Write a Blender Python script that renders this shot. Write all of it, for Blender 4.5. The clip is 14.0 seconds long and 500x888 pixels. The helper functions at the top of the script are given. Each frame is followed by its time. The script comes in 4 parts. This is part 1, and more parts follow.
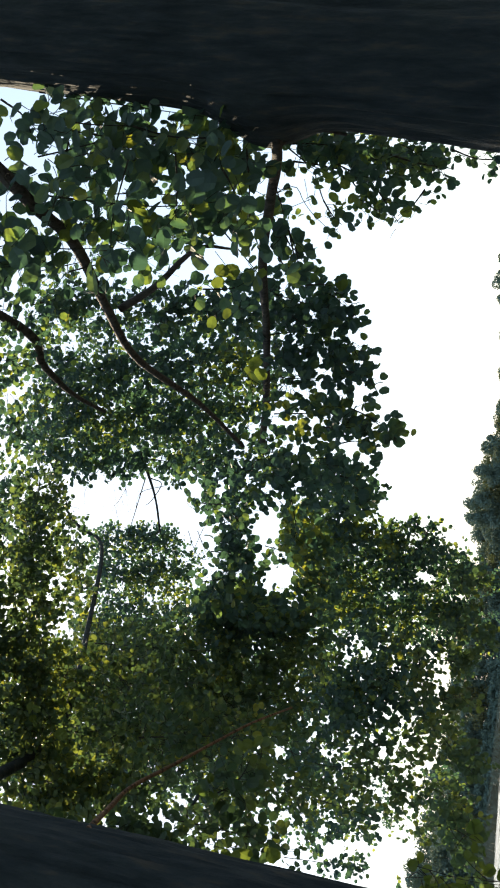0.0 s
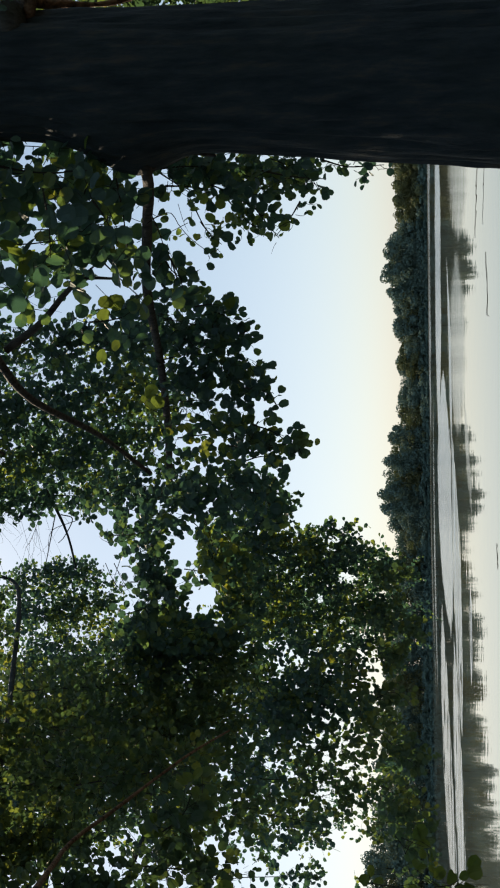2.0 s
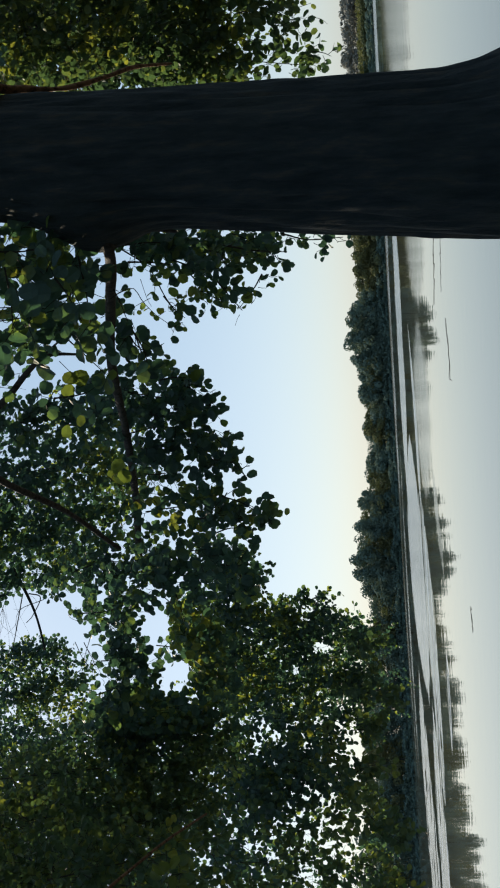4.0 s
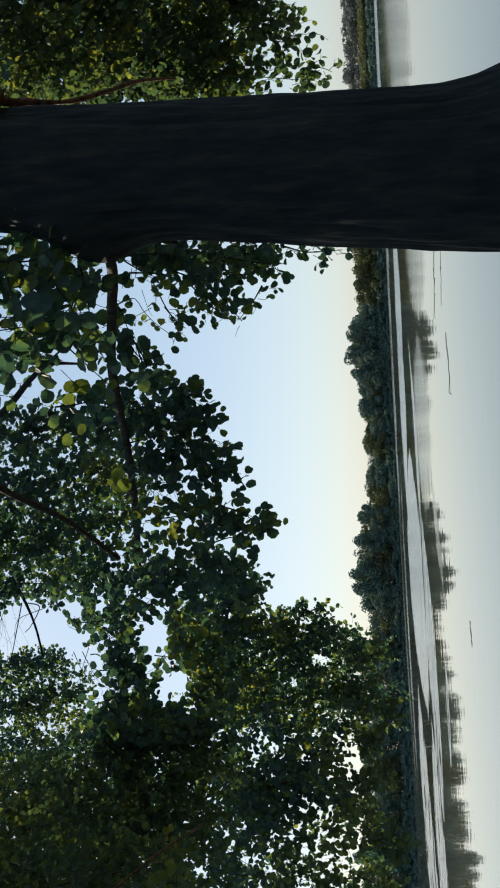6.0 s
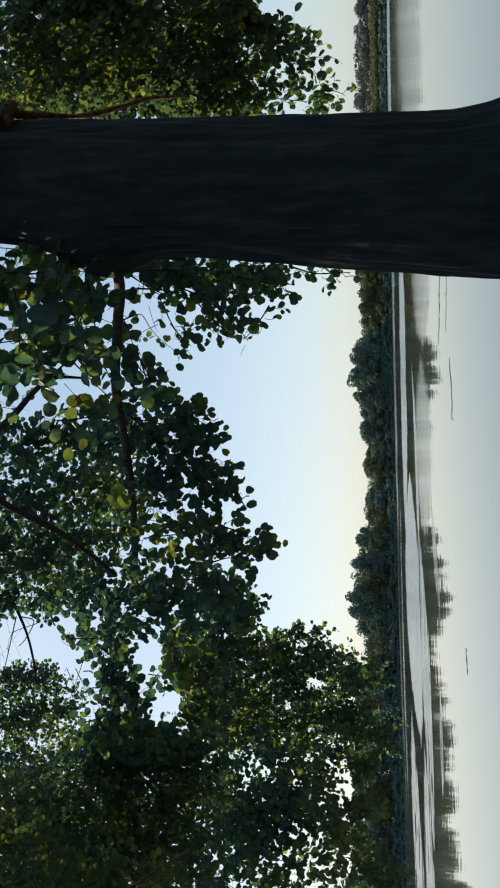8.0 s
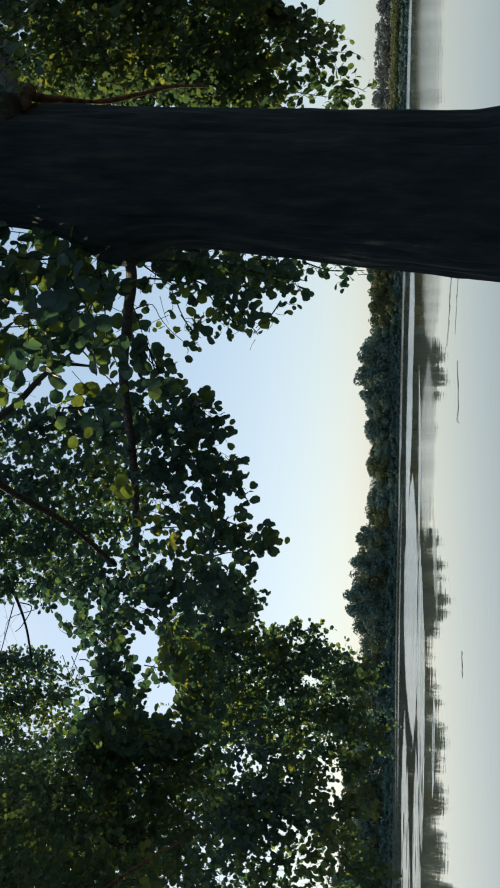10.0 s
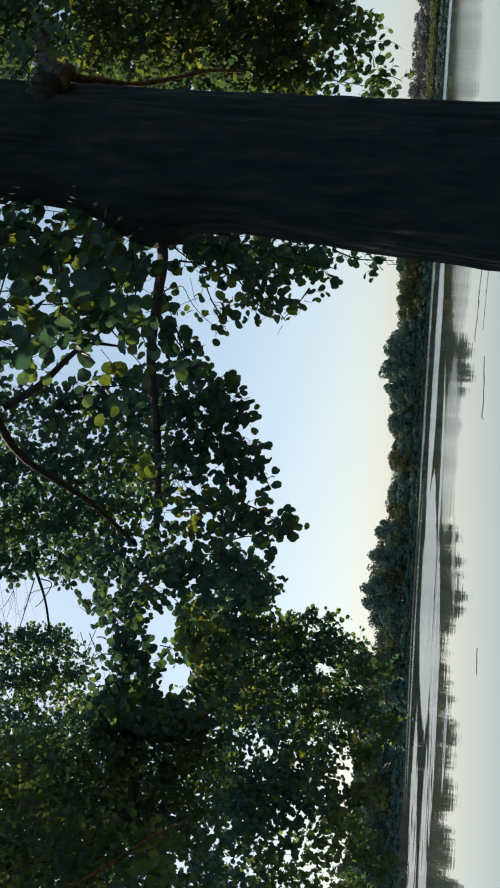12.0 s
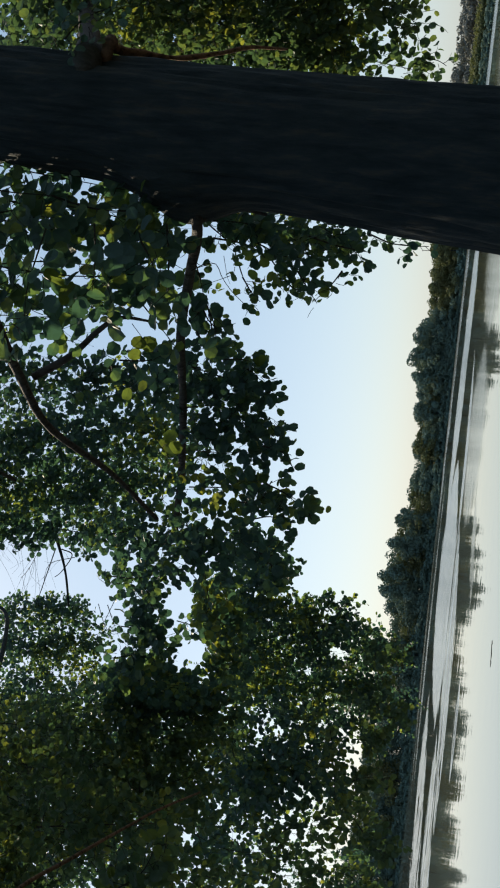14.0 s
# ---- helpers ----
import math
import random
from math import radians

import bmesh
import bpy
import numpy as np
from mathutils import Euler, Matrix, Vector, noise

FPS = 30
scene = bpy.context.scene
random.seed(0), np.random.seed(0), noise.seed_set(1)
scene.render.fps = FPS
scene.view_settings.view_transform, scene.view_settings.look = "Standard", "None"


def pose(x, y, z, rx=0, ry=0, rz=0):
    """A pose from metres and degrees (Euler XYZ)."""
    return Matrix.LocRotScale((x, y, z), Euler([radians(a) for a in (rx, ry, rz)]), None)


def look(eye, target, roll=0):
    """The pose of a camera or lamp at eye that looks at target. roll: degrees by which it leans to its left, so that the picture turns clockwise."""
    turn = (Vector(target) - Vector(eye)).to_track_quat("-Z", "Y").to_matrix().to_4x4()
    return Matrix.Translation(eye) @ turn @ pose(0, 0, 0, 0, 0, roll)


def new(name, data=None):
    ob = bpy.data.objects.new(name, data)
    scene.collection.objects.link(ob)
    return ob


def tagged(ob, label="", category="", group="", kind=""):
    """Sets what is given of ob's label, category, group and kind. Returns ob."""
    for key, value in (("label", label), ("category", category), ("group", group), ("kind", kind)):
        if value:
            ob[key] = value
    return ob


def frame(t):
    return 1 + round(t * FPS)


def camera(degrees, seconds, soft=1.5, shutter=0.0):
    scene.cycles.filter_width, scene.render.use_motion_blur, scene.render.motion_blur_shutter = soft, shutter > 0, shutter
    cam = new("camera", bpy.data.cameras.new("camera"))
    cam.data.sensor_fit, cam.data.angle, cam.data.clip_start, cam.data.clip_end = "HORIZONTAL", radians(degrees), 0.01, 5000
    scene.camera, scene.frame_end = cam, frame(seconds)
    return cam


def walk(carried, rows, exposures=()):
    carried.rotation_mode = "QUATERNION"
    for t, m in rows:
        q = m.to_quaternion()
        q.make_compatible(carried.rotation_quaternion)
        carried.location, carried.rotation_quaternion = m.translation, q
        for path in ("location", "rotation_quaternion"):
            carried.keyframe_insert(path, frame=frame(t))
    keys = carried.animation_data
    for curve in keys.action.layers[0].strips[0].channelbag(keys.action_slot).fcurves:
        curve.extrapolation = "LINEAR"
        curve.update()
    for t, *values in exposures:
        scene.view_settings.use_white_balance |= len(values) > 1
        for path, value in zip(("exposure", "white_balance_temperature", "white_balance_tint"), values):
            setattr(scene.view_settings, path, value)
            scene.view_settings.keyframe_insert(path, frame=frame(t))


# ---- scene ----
cam = camera(31.14, 14.0, soft=2.0)
PATH = [
    (0.0, pose(-0.040, -0.029, 1.515, 160.280, 72.275, 57.253)),
    (0.5, pose(-0.029, -0.017, 1.513, 160.379, 74.204, 57.855)),
    (1.0, pose(-0.021, -0.018, 1.510, 165.737, 75.802, 63.067)),
    (1.5, pose(-0.002, -0.002, 1.507, 171.948, 77.223, 69.585)),
    (2.0, pose(0.005, -0.004, 1.503, -176.580, 78.956, 80.284)),
    (2.5, pose(0.007, 0.001, 1.503, -172.131, 79.642, 83.843)),
    (3.0, pose(0.014, 0.003, 1.499, -164.910, 80.141, 89.927)),
    (3.5, pose(0.017, 0.014, 1.504, -160.433, 80.493, 92.785)),
    (6.0, pose(-0.001, -0.004, 1.497, -161.894, 80.656, 89.870)),
    (6.5, pose(-0.015, -0.019, 1.501, -163.747, 81.133, 87.497)),
    (7.0, pose(-0.013, -0.016, 1.501, -167.951, 81.139, 82.807)),
    (7.5, pose(0.001, 0.001, 1.503, -170.106, 81.037, 80.420)),
    (10.0, pose(0.018, 0.030, 1.515, 173.098, 80.808, 63.687)),
    (10.5, pose(0.010, 0.023, 1.516, 167.784, 80.284, 58.558)),
    (11.0, pose(0.002, 0.021, 1.519, 165.262, 79.803, 56.191)),
    (11.5, pose(-0.003, 0.008, 1.513, 163.814, 79.298, 54.915)),
    (12.0, pose(-0.004, 0.010, 1.514, 162.412, 78.965, 53.558)),
    (12.5, pose(0.005, 0.020, 1.518, 157.100, 78.077, 48.703)),
    (13.0, pose(0.006, 0.025, 1.526, 153.420, 77.173, 45.347)),
    (13.5, pose(-0.004, 0.015, 1.522, 153.069, 76.811, 45.091)),
    (14.0, pose(-0.011, 0.006, 1.517, 152.701, 76.559, 44.827)),
]
EXPOSURES = [(0.0, 1.8, 6680, 10), (0.1, 1.5, 6680, 10), (0.2, 1.2, 6680, 10), (0.4, 1.0, 6680, 10), (0.8, 0.97, 6680, 10), (2.0, 0.9, 6420, 9),
             (3.5, 0.85, 6180, 7), (14.0, 0.87, 6180, 7)]
walk(cam, PATH, EXPOSURES)

# ---- world and sun ----
SUN_AZ, SUN_EL = -8.0, 43.0          # degrees from +y to the right, and up
world = bpy.data.worlds.new("daylight")
scene.world = world
world.use_nodes = True
wt = world.node_tree
sky = wt.nodes.new("ShaderNodeTexSky")
sky.sky_type, sky.sun_disc = "NISHITA", False
sky.sun_elevation, sky.sun_rotation = radians(SUN_EL), radians(SUN_AZ)
sky.air_density, sky.dust_density, sky.ozone_density = 1.0, 1.4, 1.0
veil = wt.nodes.new("ShaderNodeMixRGB")           # thin high cloud over the whole sky
veil.inputs[0].default_value = 0.76
lift = wt.nodes.new("ShaderNodeSeparateXYZ")
wt.links.new(wt.nodes.new("ShaderNodeTexCoord").outputs["Generated"], lift.inputs[0])
haze = wt.nodes.new("ShaderNodeValToRGB")         # creamy near the horizon, bluer overhead
for _ in range(2):
    haze.color_ramp.elements.new(0.5)
for e, (p, c) in zip(haze.color_ramp.elements, [(0.0, (0.69, 0.75, 0.77)), (0.12, (0.63, 0.72, 0.78)), (0.35, (0.43, 0.59, 0.70)), (1.0, (0.44, 0.59, 0.73))]):
    e.position, e.color = p, (*c, 1)
wt.links.new(lift.outputs[2], haze.inputs[0])
gain = wt.nodes.new("ShaderNodeVectorMath")
gain.operation = "SCALE"
gain.inputs["Scale"].default_value = 2.45
wt.links.new(haze.outputs[0], gain.inputs[0])
wt.links.new(gain.outputs[0], veil.inputs[2])
wt.links.new(sky.outputs[0], veil.inputs[1])
wt.links.new(veil.outputs[0], wt.nodes["Background"].inputs[0])
wt.nodes["Background"].inputs[1].default_value = 0.14

sun = new("sun", bpy.data.lights.new("sun", "SUN"))
sun.data.energy, sun.data.angle, sun.data.color = 4.8, radians(0.6), (1.0, 0.82, 0.58)
s_az, s_el = radians(SUN_AZ), radians(SUN_EL)
sun.matrix_world = look((math.sin(s_az) * math.cos(s_el) * 50, math.cos(s_az) * math.cos(s_el) * 50, math.sin(s_el) * 50), (0, 0, 0))


# ---- materials ----
def node_mat(name):
    m = bpy.data.materials.new(name)
    m.use_nodes = True
    nt = m.node_tree
    return m, nt, nt.nodes["Principled BSDF"], nt.nodes["Material Output"]


def add(nt, kind, **vals):
    n = nt.nodes.new(kind)
    for k, v in vals.items():
        n.inputs[k.replace("_", " ")].default_value = v
    return n


def ramp(nt, src, stops):
    n = nt.nodes.new("ShaderNodeValToRGB")
    while len(n.color_ramp.elements) < len(stops):
        n.color_ramp.elements.new(0.5)
    for e, (p, c) in zip(n.color_ramp.elements, stops):
        e.position, e.color = p, (*c, 1)
    nt.links.new(src, n.inputs[0])
    return n


def mathn(nt, op, a, b):
    n = nt.nodes.new("ShaderNodeMath")
    n.operation = op
    for i, v in enumerate((a, b)):
        if isinstance(v, (int, float)):
            n.inputs[i].default_value = v
        else:
            nt.links.new(v, n.inputs[i])
    return n.outputs[0]


def mapped(nt, scale, rot=(0, 0, 0), coord="Object"):
    tc = nt.nodes.new("ShaderNodeTexCoord")
    mp = nt.nodes.new("ShaderNodeMapping")
    mp.inputs["Scale"].default_value = scale
    mp.inputs["Rotation"].default_value = [radians(a) for a in rot]
    nt.links.new(tc.outputs[coord], mp.inputs[0])
    return mp.outputs[0]


def noise_tex(nt, vec, scale, detail=4.0, rough=0.55):
    n = add(nt, "ShaderNodeTexNoise", Scale=scale, Detail=detail, Roughness=rough)
    nt.links.new(vec, n.inputs["Vector"])
    return n.outputs[0]


def bark_material(name, dark, light, scale=1.0, lichen=(0.055, 0.062, 0.05), crest=None):
    m, nt, bsdf, out = node_mat(name)
    v = mapped(nt, (34 * scale, 34 * scale, 7 * scale))
    ridges = noise_tex(nt, v, 1.0, 6, 0.62)
    fine = noise_tex(nt, mapped(nt, (160, 160, 60)), 1.0, 3)
    broad = noise_tex(nt, mapped(nt, (5, 5, 3)), 1.0, 3)
    col = ramp(nt, ridges, [(0.34, dark), (0.56, light), (0.68, crest or light)])
    mix = nt.nodes.new("ShaderNodeMixRGB")
    nt.links.new(ramp(nt, broad, [(0.52, (0, 0, 0)), (0.72, (0.55, 0.55, 0.55))]).outputs[0], mix.inputs[0])
    nt.links.new(col.outputs[0], mix.inputs[1])
    mix.inputs[2].default_value = (*lichen, 1)
    nt.links.new(mix.outputs[0], bsdf.inputs["Base Color"])
    bsdf.inputs["Roughness"].default_value = 0.9
    bsdf.inputs["Specular IOR Level"].default_value = 0.25
    h = mathn(nt, "ADD", ridges, mathn(nt, "MULTIPLY", fine, 0.3))
    b = add(nt, "ShaderNodeBump", Strength=0.8, Distance=0.012)
    nt.links.new(h, b.inputs["Height"])
    nt.links.new(b.outputs[0], bsdf.inputs["Normal"])
    return m


def leaf_material(name, stops, glow, through_amount=0.33, gloss=0.55, shine=0.28):
    """Leaf blades: a waxy upper face, light that passes through them, and yellower patches of sprays coloured as if
    sunlit.
    """
    m, nt, bsdf, out = node_mat(name)
    geo = nt.nodes.new("ShaderNodeNewGeometry")
    info = nt.nodes.new("ShaderNodeObjectInfo")
    rnd = mathn(nt, "FRACT", mathn(nt, "ADD", geo.outputs["Random Per Island"], info.outputs["Random"]), 0)
    blotch = noise_tex(nt, mapped(nt, (60, 60, 60)), 1.0, 3)
    # Broad noise paints sunlit patches into the hue, a whole spray at once.
    spray = nt.nodes.new("ShaderNodeMapRange")
    nt.links.new(noise_tex(nt, geo.outputs["Position"], 2.6, 2.0), spray.inputs[0])
    spray.inputs[1].default_value, spray.inputs[2].default_value = 0.35, 0.68
    mixed = mathn(nt, "ADD", mathn(nt, "MULTIPLY", rnd, 0.45), mathn(nt, "MULTIPLY", blotch, 0.15))
    mixed = mathn(nt, "ADD", mixed, mathn(nt, "MULTIPLY", spray.outputs[0], 0.4))
    col = ramp(nt, mixed, stops)
    nt.links.new(col.outputs[0], bsdf.inputs["Base Color"])
    bsdf.inputs["Roughness"].default_value = gloss
    bsdf.inputs["Specular IOR Level"].default_value = shine
    tr = nt.nodes.new("ShaderNodeBsdfTranslucent")
    tcol = ramp(nt, mixed, glow)
    nt.links.new(tcol.outputs[0], tr.inputs[0])
    mx = nt.nodes.new("ShaderNodeMixShader")
    mx.inputs[0].default_value = through_amount
    nt.links.new(bsdf.outputs[0], mx.inputs[1])
    nt.links.new(tr.outputs[0], mx.inputs[2])
    nt.links.new(mx.outputs[0], out.inputs[0])
    return m


# Alder bark darkened and blued for shade; crests lightened for sunlit ridges.
M_BARK_SHADED = bark_material("shaded_alder_bark", (0.014, 0.021, 0.026), (0.028, 0.037, 0.044), lichen=(0.034, 0.042, 0.042), crest=(0.055, 0.052, 0.048))
M_LIMB = bark_material("limb_bark", (0.022, 0.019, 0.020), (0.072, 0.062, 0.060), 2.0)
# Reddish limb bark, lightened and warmed in colour as if sunlit.
M_BARK_RED_LIT = bark_material("reddish_sunlit_bark", (0.03, 0.018, 0.012), (0.20, 0.11, 0.065), 2.0, (0.12, 0.09, 0.07))
M_TWIG = bark_material("twig_bark", (0.012, 0.011, 0.010), (0.045, 0.04, 0.034), 3.0)
# Leaf base colour is blued and raised to carry a bluish lens veil.
G1 = [(0.0, (0.056, 0.098, 0.112)), (0.5, (0.068, 0.114, 0.104)), (0.8, (0.084, 0.128, 0.072)), (1.0, (0.12, 0.14, 0.04))]
T1 = [(0.0, (0.036, 0.088, 0.066)), (0.52, (0.066, 0.145, 0.062)), (0.68, (0.21, 0.31, 0.05)), (1.0, (0.50, 0.48, 0.04))]
M_LEAF = leaf_material("alder_leaf", G1, T1, 0.40)
# Olive copy of the alder leaf, with deep backlight put into its colour.
M_LEAF_BACKLIT = leaf_material("backlit_alder_leaf", [(0.0, (0.058, 0.096, 0.082)), (0.5, (0.074, 0.112, 0.066)), (1.0, (0.11, 0.125, 0.035))],
                             [(0.0, (0.046, 0.100, 0.045)), (0.52, (0.085, 0.145, 0.042)), (0.75, (0.22, 0.27, 0.04)), (1.0, (0.42, 0.40, 0.04))], 0.42, 0.5)
M_LEAF_YELLOW = leaf_material("yellow_green_leaf", [(0.0, (0.075, 0.11, 0.03)), (1.0, (0.12, 0.14, 0.025))], [(0.0, (0.09, 0.155, 0.03)), (1.0, (0.18, 0.225, 0.03))], 0.42)
# Far shore leaves, blued and lightened in colour for the air between.
M_LEAF_FAR_HAZE = leaf_material("hazy_far_foliage", [(0.0, (0.094, 0.152, 0.150)), (0.55, (0.106, 0.162, 0.140)), (1.0, (0.145, 0.170, 0.092))],
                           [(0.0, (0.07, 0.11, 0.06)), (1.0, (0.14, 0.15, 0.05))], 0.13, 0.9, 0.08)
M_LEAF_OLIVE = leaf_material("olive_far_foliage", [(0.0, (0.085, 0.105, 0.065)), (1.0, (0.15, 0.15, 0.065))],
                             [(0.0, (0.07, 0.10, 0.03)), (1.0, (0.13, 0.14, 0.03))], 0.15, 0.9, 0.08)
# Distance haze is mixed into this leaf colour: paler and greyer.
M_LEAF_HAZY = leaf_material("distant_hazy_foliage", [(0.0, (0.155, 0.165, 0.16)), (1.0, (0.20, 0.20, 0.17))],
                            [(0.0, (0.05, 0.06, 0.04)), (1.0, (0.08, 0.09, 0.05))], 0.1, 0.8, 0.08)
M_REED_BODY = leaf_material("dark_reed_body", [(0.0, (0.035, 0.052, 0.030)), (1.0, (0.055, 0.068, 0.030))], [(0.0, (0.04, 0.06, 0.02)), (1.0, (0.07, 0.08, 0.02))], 0.12, 0.8, 0.08)
M_REED = leaf_material("reed_green", [(0.0, (0.075, 0.095, 0.04)), (1.0, (0.12, 0.13, 0.05))], [(0.0, (0.10, 0.12, 0.03)), (1.0, (0.16, 0.17, 0.05))], 0.25, 0.7)


def ground_material():
    m, nt, bsdf, out = node_mat("bank_soil_and_grass")
    a = noise_tex(nt, mapped(nt, (1, 1, 1)), 0.9, 6)
    b = noise_tex(nt, mapped(nt, (1, 1, 1)), 14, 5)
    k = mathn(nt, "ADD", mathn(nt, "MULTIPLY", a, 0.6), mathn(nt, "MULTIPLY", b, 0.4))
    col = ramp(nt, k, [(0.36, (0.020, 0.017, 0.013)), (0.5, (0.034, 0.030, 0.020)), (0.62, (0.030, 0.045, 0.022))])
    nt.links.new(col.outputs[0], bsdf.inputs["Base Color"])
    bsdf.inputs["Roughness"].default_value = 0.95
    bp = add(nt, "ShaderNodeBump", Strength=0.7, Distance=0.03)
    nt.links.new(b, bp.inputs["Height"])
    nt.links.new(bp.outputs[0], bsdf.inputs["Normal"])
    return m


def water_material():
    """Lake surface: nearly a mirror close in, ruffled in long streaks further out."""
    m, nt, bsdf, out = node_mat("lake_water")
    bsdf.inputs["Base Color"].default_value = (0.06, 0.068, 0.06, 1)
    bsdf.inputs["IOR"].default_value = 1.333
    geo = nt.nodes.new("ShaderNodeNewGeometry")
    rotv = nt.nodes.new("ShaderNodeMapping")
    rotv.inputs["Rotation"].default_value = (0, 0, radians(15))
    nt.links.new(geo.outputs["Position"], rotv.inputs[0])
    sep = nt.nodes.new("ShaderNodeSeparateXYZ")
    nt.links.new(rotv.outputs[0], sep.inputs[0])
    across, away = sep.outputs[0], mathn(nt, "MAXIMUM", sep.outputs[1], 2.0)
    slope = mathn(nt, "DIVIDE", across, away)
    dip = mathn(nt, "DIVIDE", 1000.0, away)             # grows towards the near bank
    comb2 = nt.nodes.new("ShaderNodeCombineXYZ")
    nt.links.new(mathn(nt, "MULTIPLY", slope, 16.0), comb2.inputs[0])
    nt.links.new(mathn(nt, "ADD", mathn(nt, "MULTIPLY", dip, 1.1), mathn(nt, "MULTIPLY", slope, 8.0)), comb2.inputs[1])
    fine = noise_tex(nt, comb2.outputs[0], 1.0, 2.0, 0.6)
    fray = mathn(nt, "MULTIPLY", mathn(nt, "SUBTRACT", fine, 0.5), 2.2)

    def ruffle(centre, bend, curl, middle, length, half, strength=1.0, edge=0.5):
        """A long streak of wind-ruffled water, pointed at both ends."""
        c = mathn(nt, "ADD", centre, mathn(nt, "MULTIPLY", slope, mathn(nt, "ADD", bend, mathn(nt, "MULTIPLY", slope, curl))))
        w = mathn(nt, "DIVIDE", mathn(nt, "SUBTRACT", slope, middle), length)
        width = mathn(nt, "MULTIPLY", mathn(nt, "SUBTRACT", 1.0, mathn(nt, "POWER", mathn(nt, "ABSOLUTE", w, 0), 2.5)), half)
        off = mathn(nt, "ABSOLUTE", mathn(nt, "ADD", mathn(nt, "SUBTRACT", dip, c), mathn(nt, "MULTIPLY", fray, min(1.1, half * 0.45))), 0)
        r = nt.nodes.new("ShaderNodeMapRange")
        r.interpolation_type = "SMOOTHSTEP"
        nt.links.new(mathn(nt, "SUBTRACT", width, off), r.inputs[0])
        r.inputs[1].default_value, r.inputs[2].default_value, r.inputs[4].default_value = -edge, edge, strength
        return r.outputs[0]

    mask = ruffle(4.3, -3.2, 10.1, 0.33, 0.38, 1.35)
    for streak in [(3.85, 3.1, 33.4, -0.15, 0.17, 0.42, 0.8), (6.2, 2.95, 21.4, -0.15, 0.17, 0.5, 0.7), (10.2, 2.9, 0.0, 0.16, 0.19, 1.9),
                   (13.5, 2.1, 72.0, -0.10, 0.145, 4.7), (18.9, 1.25, -83.5, 0.06, 0.10, 0.75), (19.4, -14.4, -3.4, -0.19, 0.16, 2.3, 0.85),
                   (10.7, 6.8, 38.1, -0.40, 0.19, 2.9, 0.9), (15.6, -14.5, 0.0, -0.43, 0.18, 2.7, 0.9), (30.2, -4.0, 0.0, -0.245, 0.05, 1.1, 0.8)]:
        mask = mathn(nt, "MAXIMUM", mask, ruffle(*streak))
    # gently stirred patches where reflections smear out
    stir = ruffle(23.5, 0.0, 0.0, 0.075, 0.10, 5.5, 1.0, 2.5)
    stir = mathn(nt, "MAXIMUM", stir, ruffle(25.0, 0.0, 0.0, 0.27, 0.085, 6.5, 0.8, 3.0))
    stir = mathn(nt, "MAXIMUM", stir, ruffle(20.0, 0.0, 0.0, 0.55, 0.16, 9.0, 0.9, 5.0))
    stir = mathn(nt, "MAXIMUM", stir, ruffle(29.0, -30.0, 0.0, -0.05, 0.06, 1.2, 0.8, 0.6))
    inside = mathn(nt, "GREATER_THAN", fine, 0.60)              # calm slits within the streaks
    mask = mathn(nt, "MULTIPLY", mask, mathn(nt, "SUBTRACT", 1.0, mathn(nt, "MULTIPLY", inside, mathn(nt, "LESS_THAN", slope, -0.21))))
    # ripples: long crests seen nearly edge-on
    c2 = nt.nodes.new("ShaderNodeCombineXYZ")
    nt.links.new(mathn(nt, "MULTIPLY", across, 0.35), c2.inputs[0])
    nt.links.new(mathn(nt, "MULTIPLY", away, 1.6), c2.inputs[1])
    rip = noise_tex(nt, c2.outputs[0], 1.0, 3.0, 0.5)
    c3 = nt.nodes.new("ShaderNodeCombineXYZ")
    nt.links.new(mathn(nt, "MULTIPLY", across, 0.10), c3.inputs[0])
    nt.links.new(mathn(nt, "MULTIPLY", away, 0.5), c3.inputs[1])
    rip2 = noise_tex(nt, c3.outputs[0], 1.0, 3.0, 0.5)
    near = nt.nodes.new("ShaderNodeMapRange")
    nt.links.new(away, near.inputs[0])
    for i, v in enumerate((14.0, 50.0, 0.0005, 0.0012)):
        near.inputs[i + 1].default_value = v
    c4 = nt.nodes.new("ShaderNodeCombineXYZ")
    nt.links.new(mathn(nt, "MULTIPLY", slope, 30.0), c4.inputs[0])
    nt.links.new(mathn(nt, "MULTIPLY", dip, 0.75), c4.inputs[1])
    swell = mathn(nt, "MULTIPLY", noise_tex(nt, c4.outputs[0], 1.0, 2.0, 0.5), mathn(nt, "MULTIPLY", mathn(nt, "MULTIPLY", away, away), 4.5e-6))
    calm = mathn(nt, "ADD", mathn(nt, "MULTIPLY", rip, near.outputs[0]), swell)
    rough = mathn(nt, "MULTIPLY", mathn(nt, "MULTIPLY", mathn(nt, "SUBTRACT", rip2, 0.5), 0.34), mathn(nt, "ADD", mask, mathn(nt, "MULTIPLY", stir, 0.03)))
    b = add(nt, "ShaderNodeBump", Strength=1.0, Distance=1.0)
    nt.links.new(mathn(nt, "ADD", calm, rough), b.inputs["Height"])
    nt.links.new(b.outputs[0], bsdf.inputs["Normal"])
    nt.links.new(mathn(nt, "ADD", mathn(nt, "MULTIPLY", mathn(nt, "MAXIMUM", mask, mathn(nt, "MULTIPLY", stir, 0.6)), 0.16), 0.02), bsdf.inputs["Roughness"])
    return m


M_GROUND, M_WATER = ground_material(), water_material()


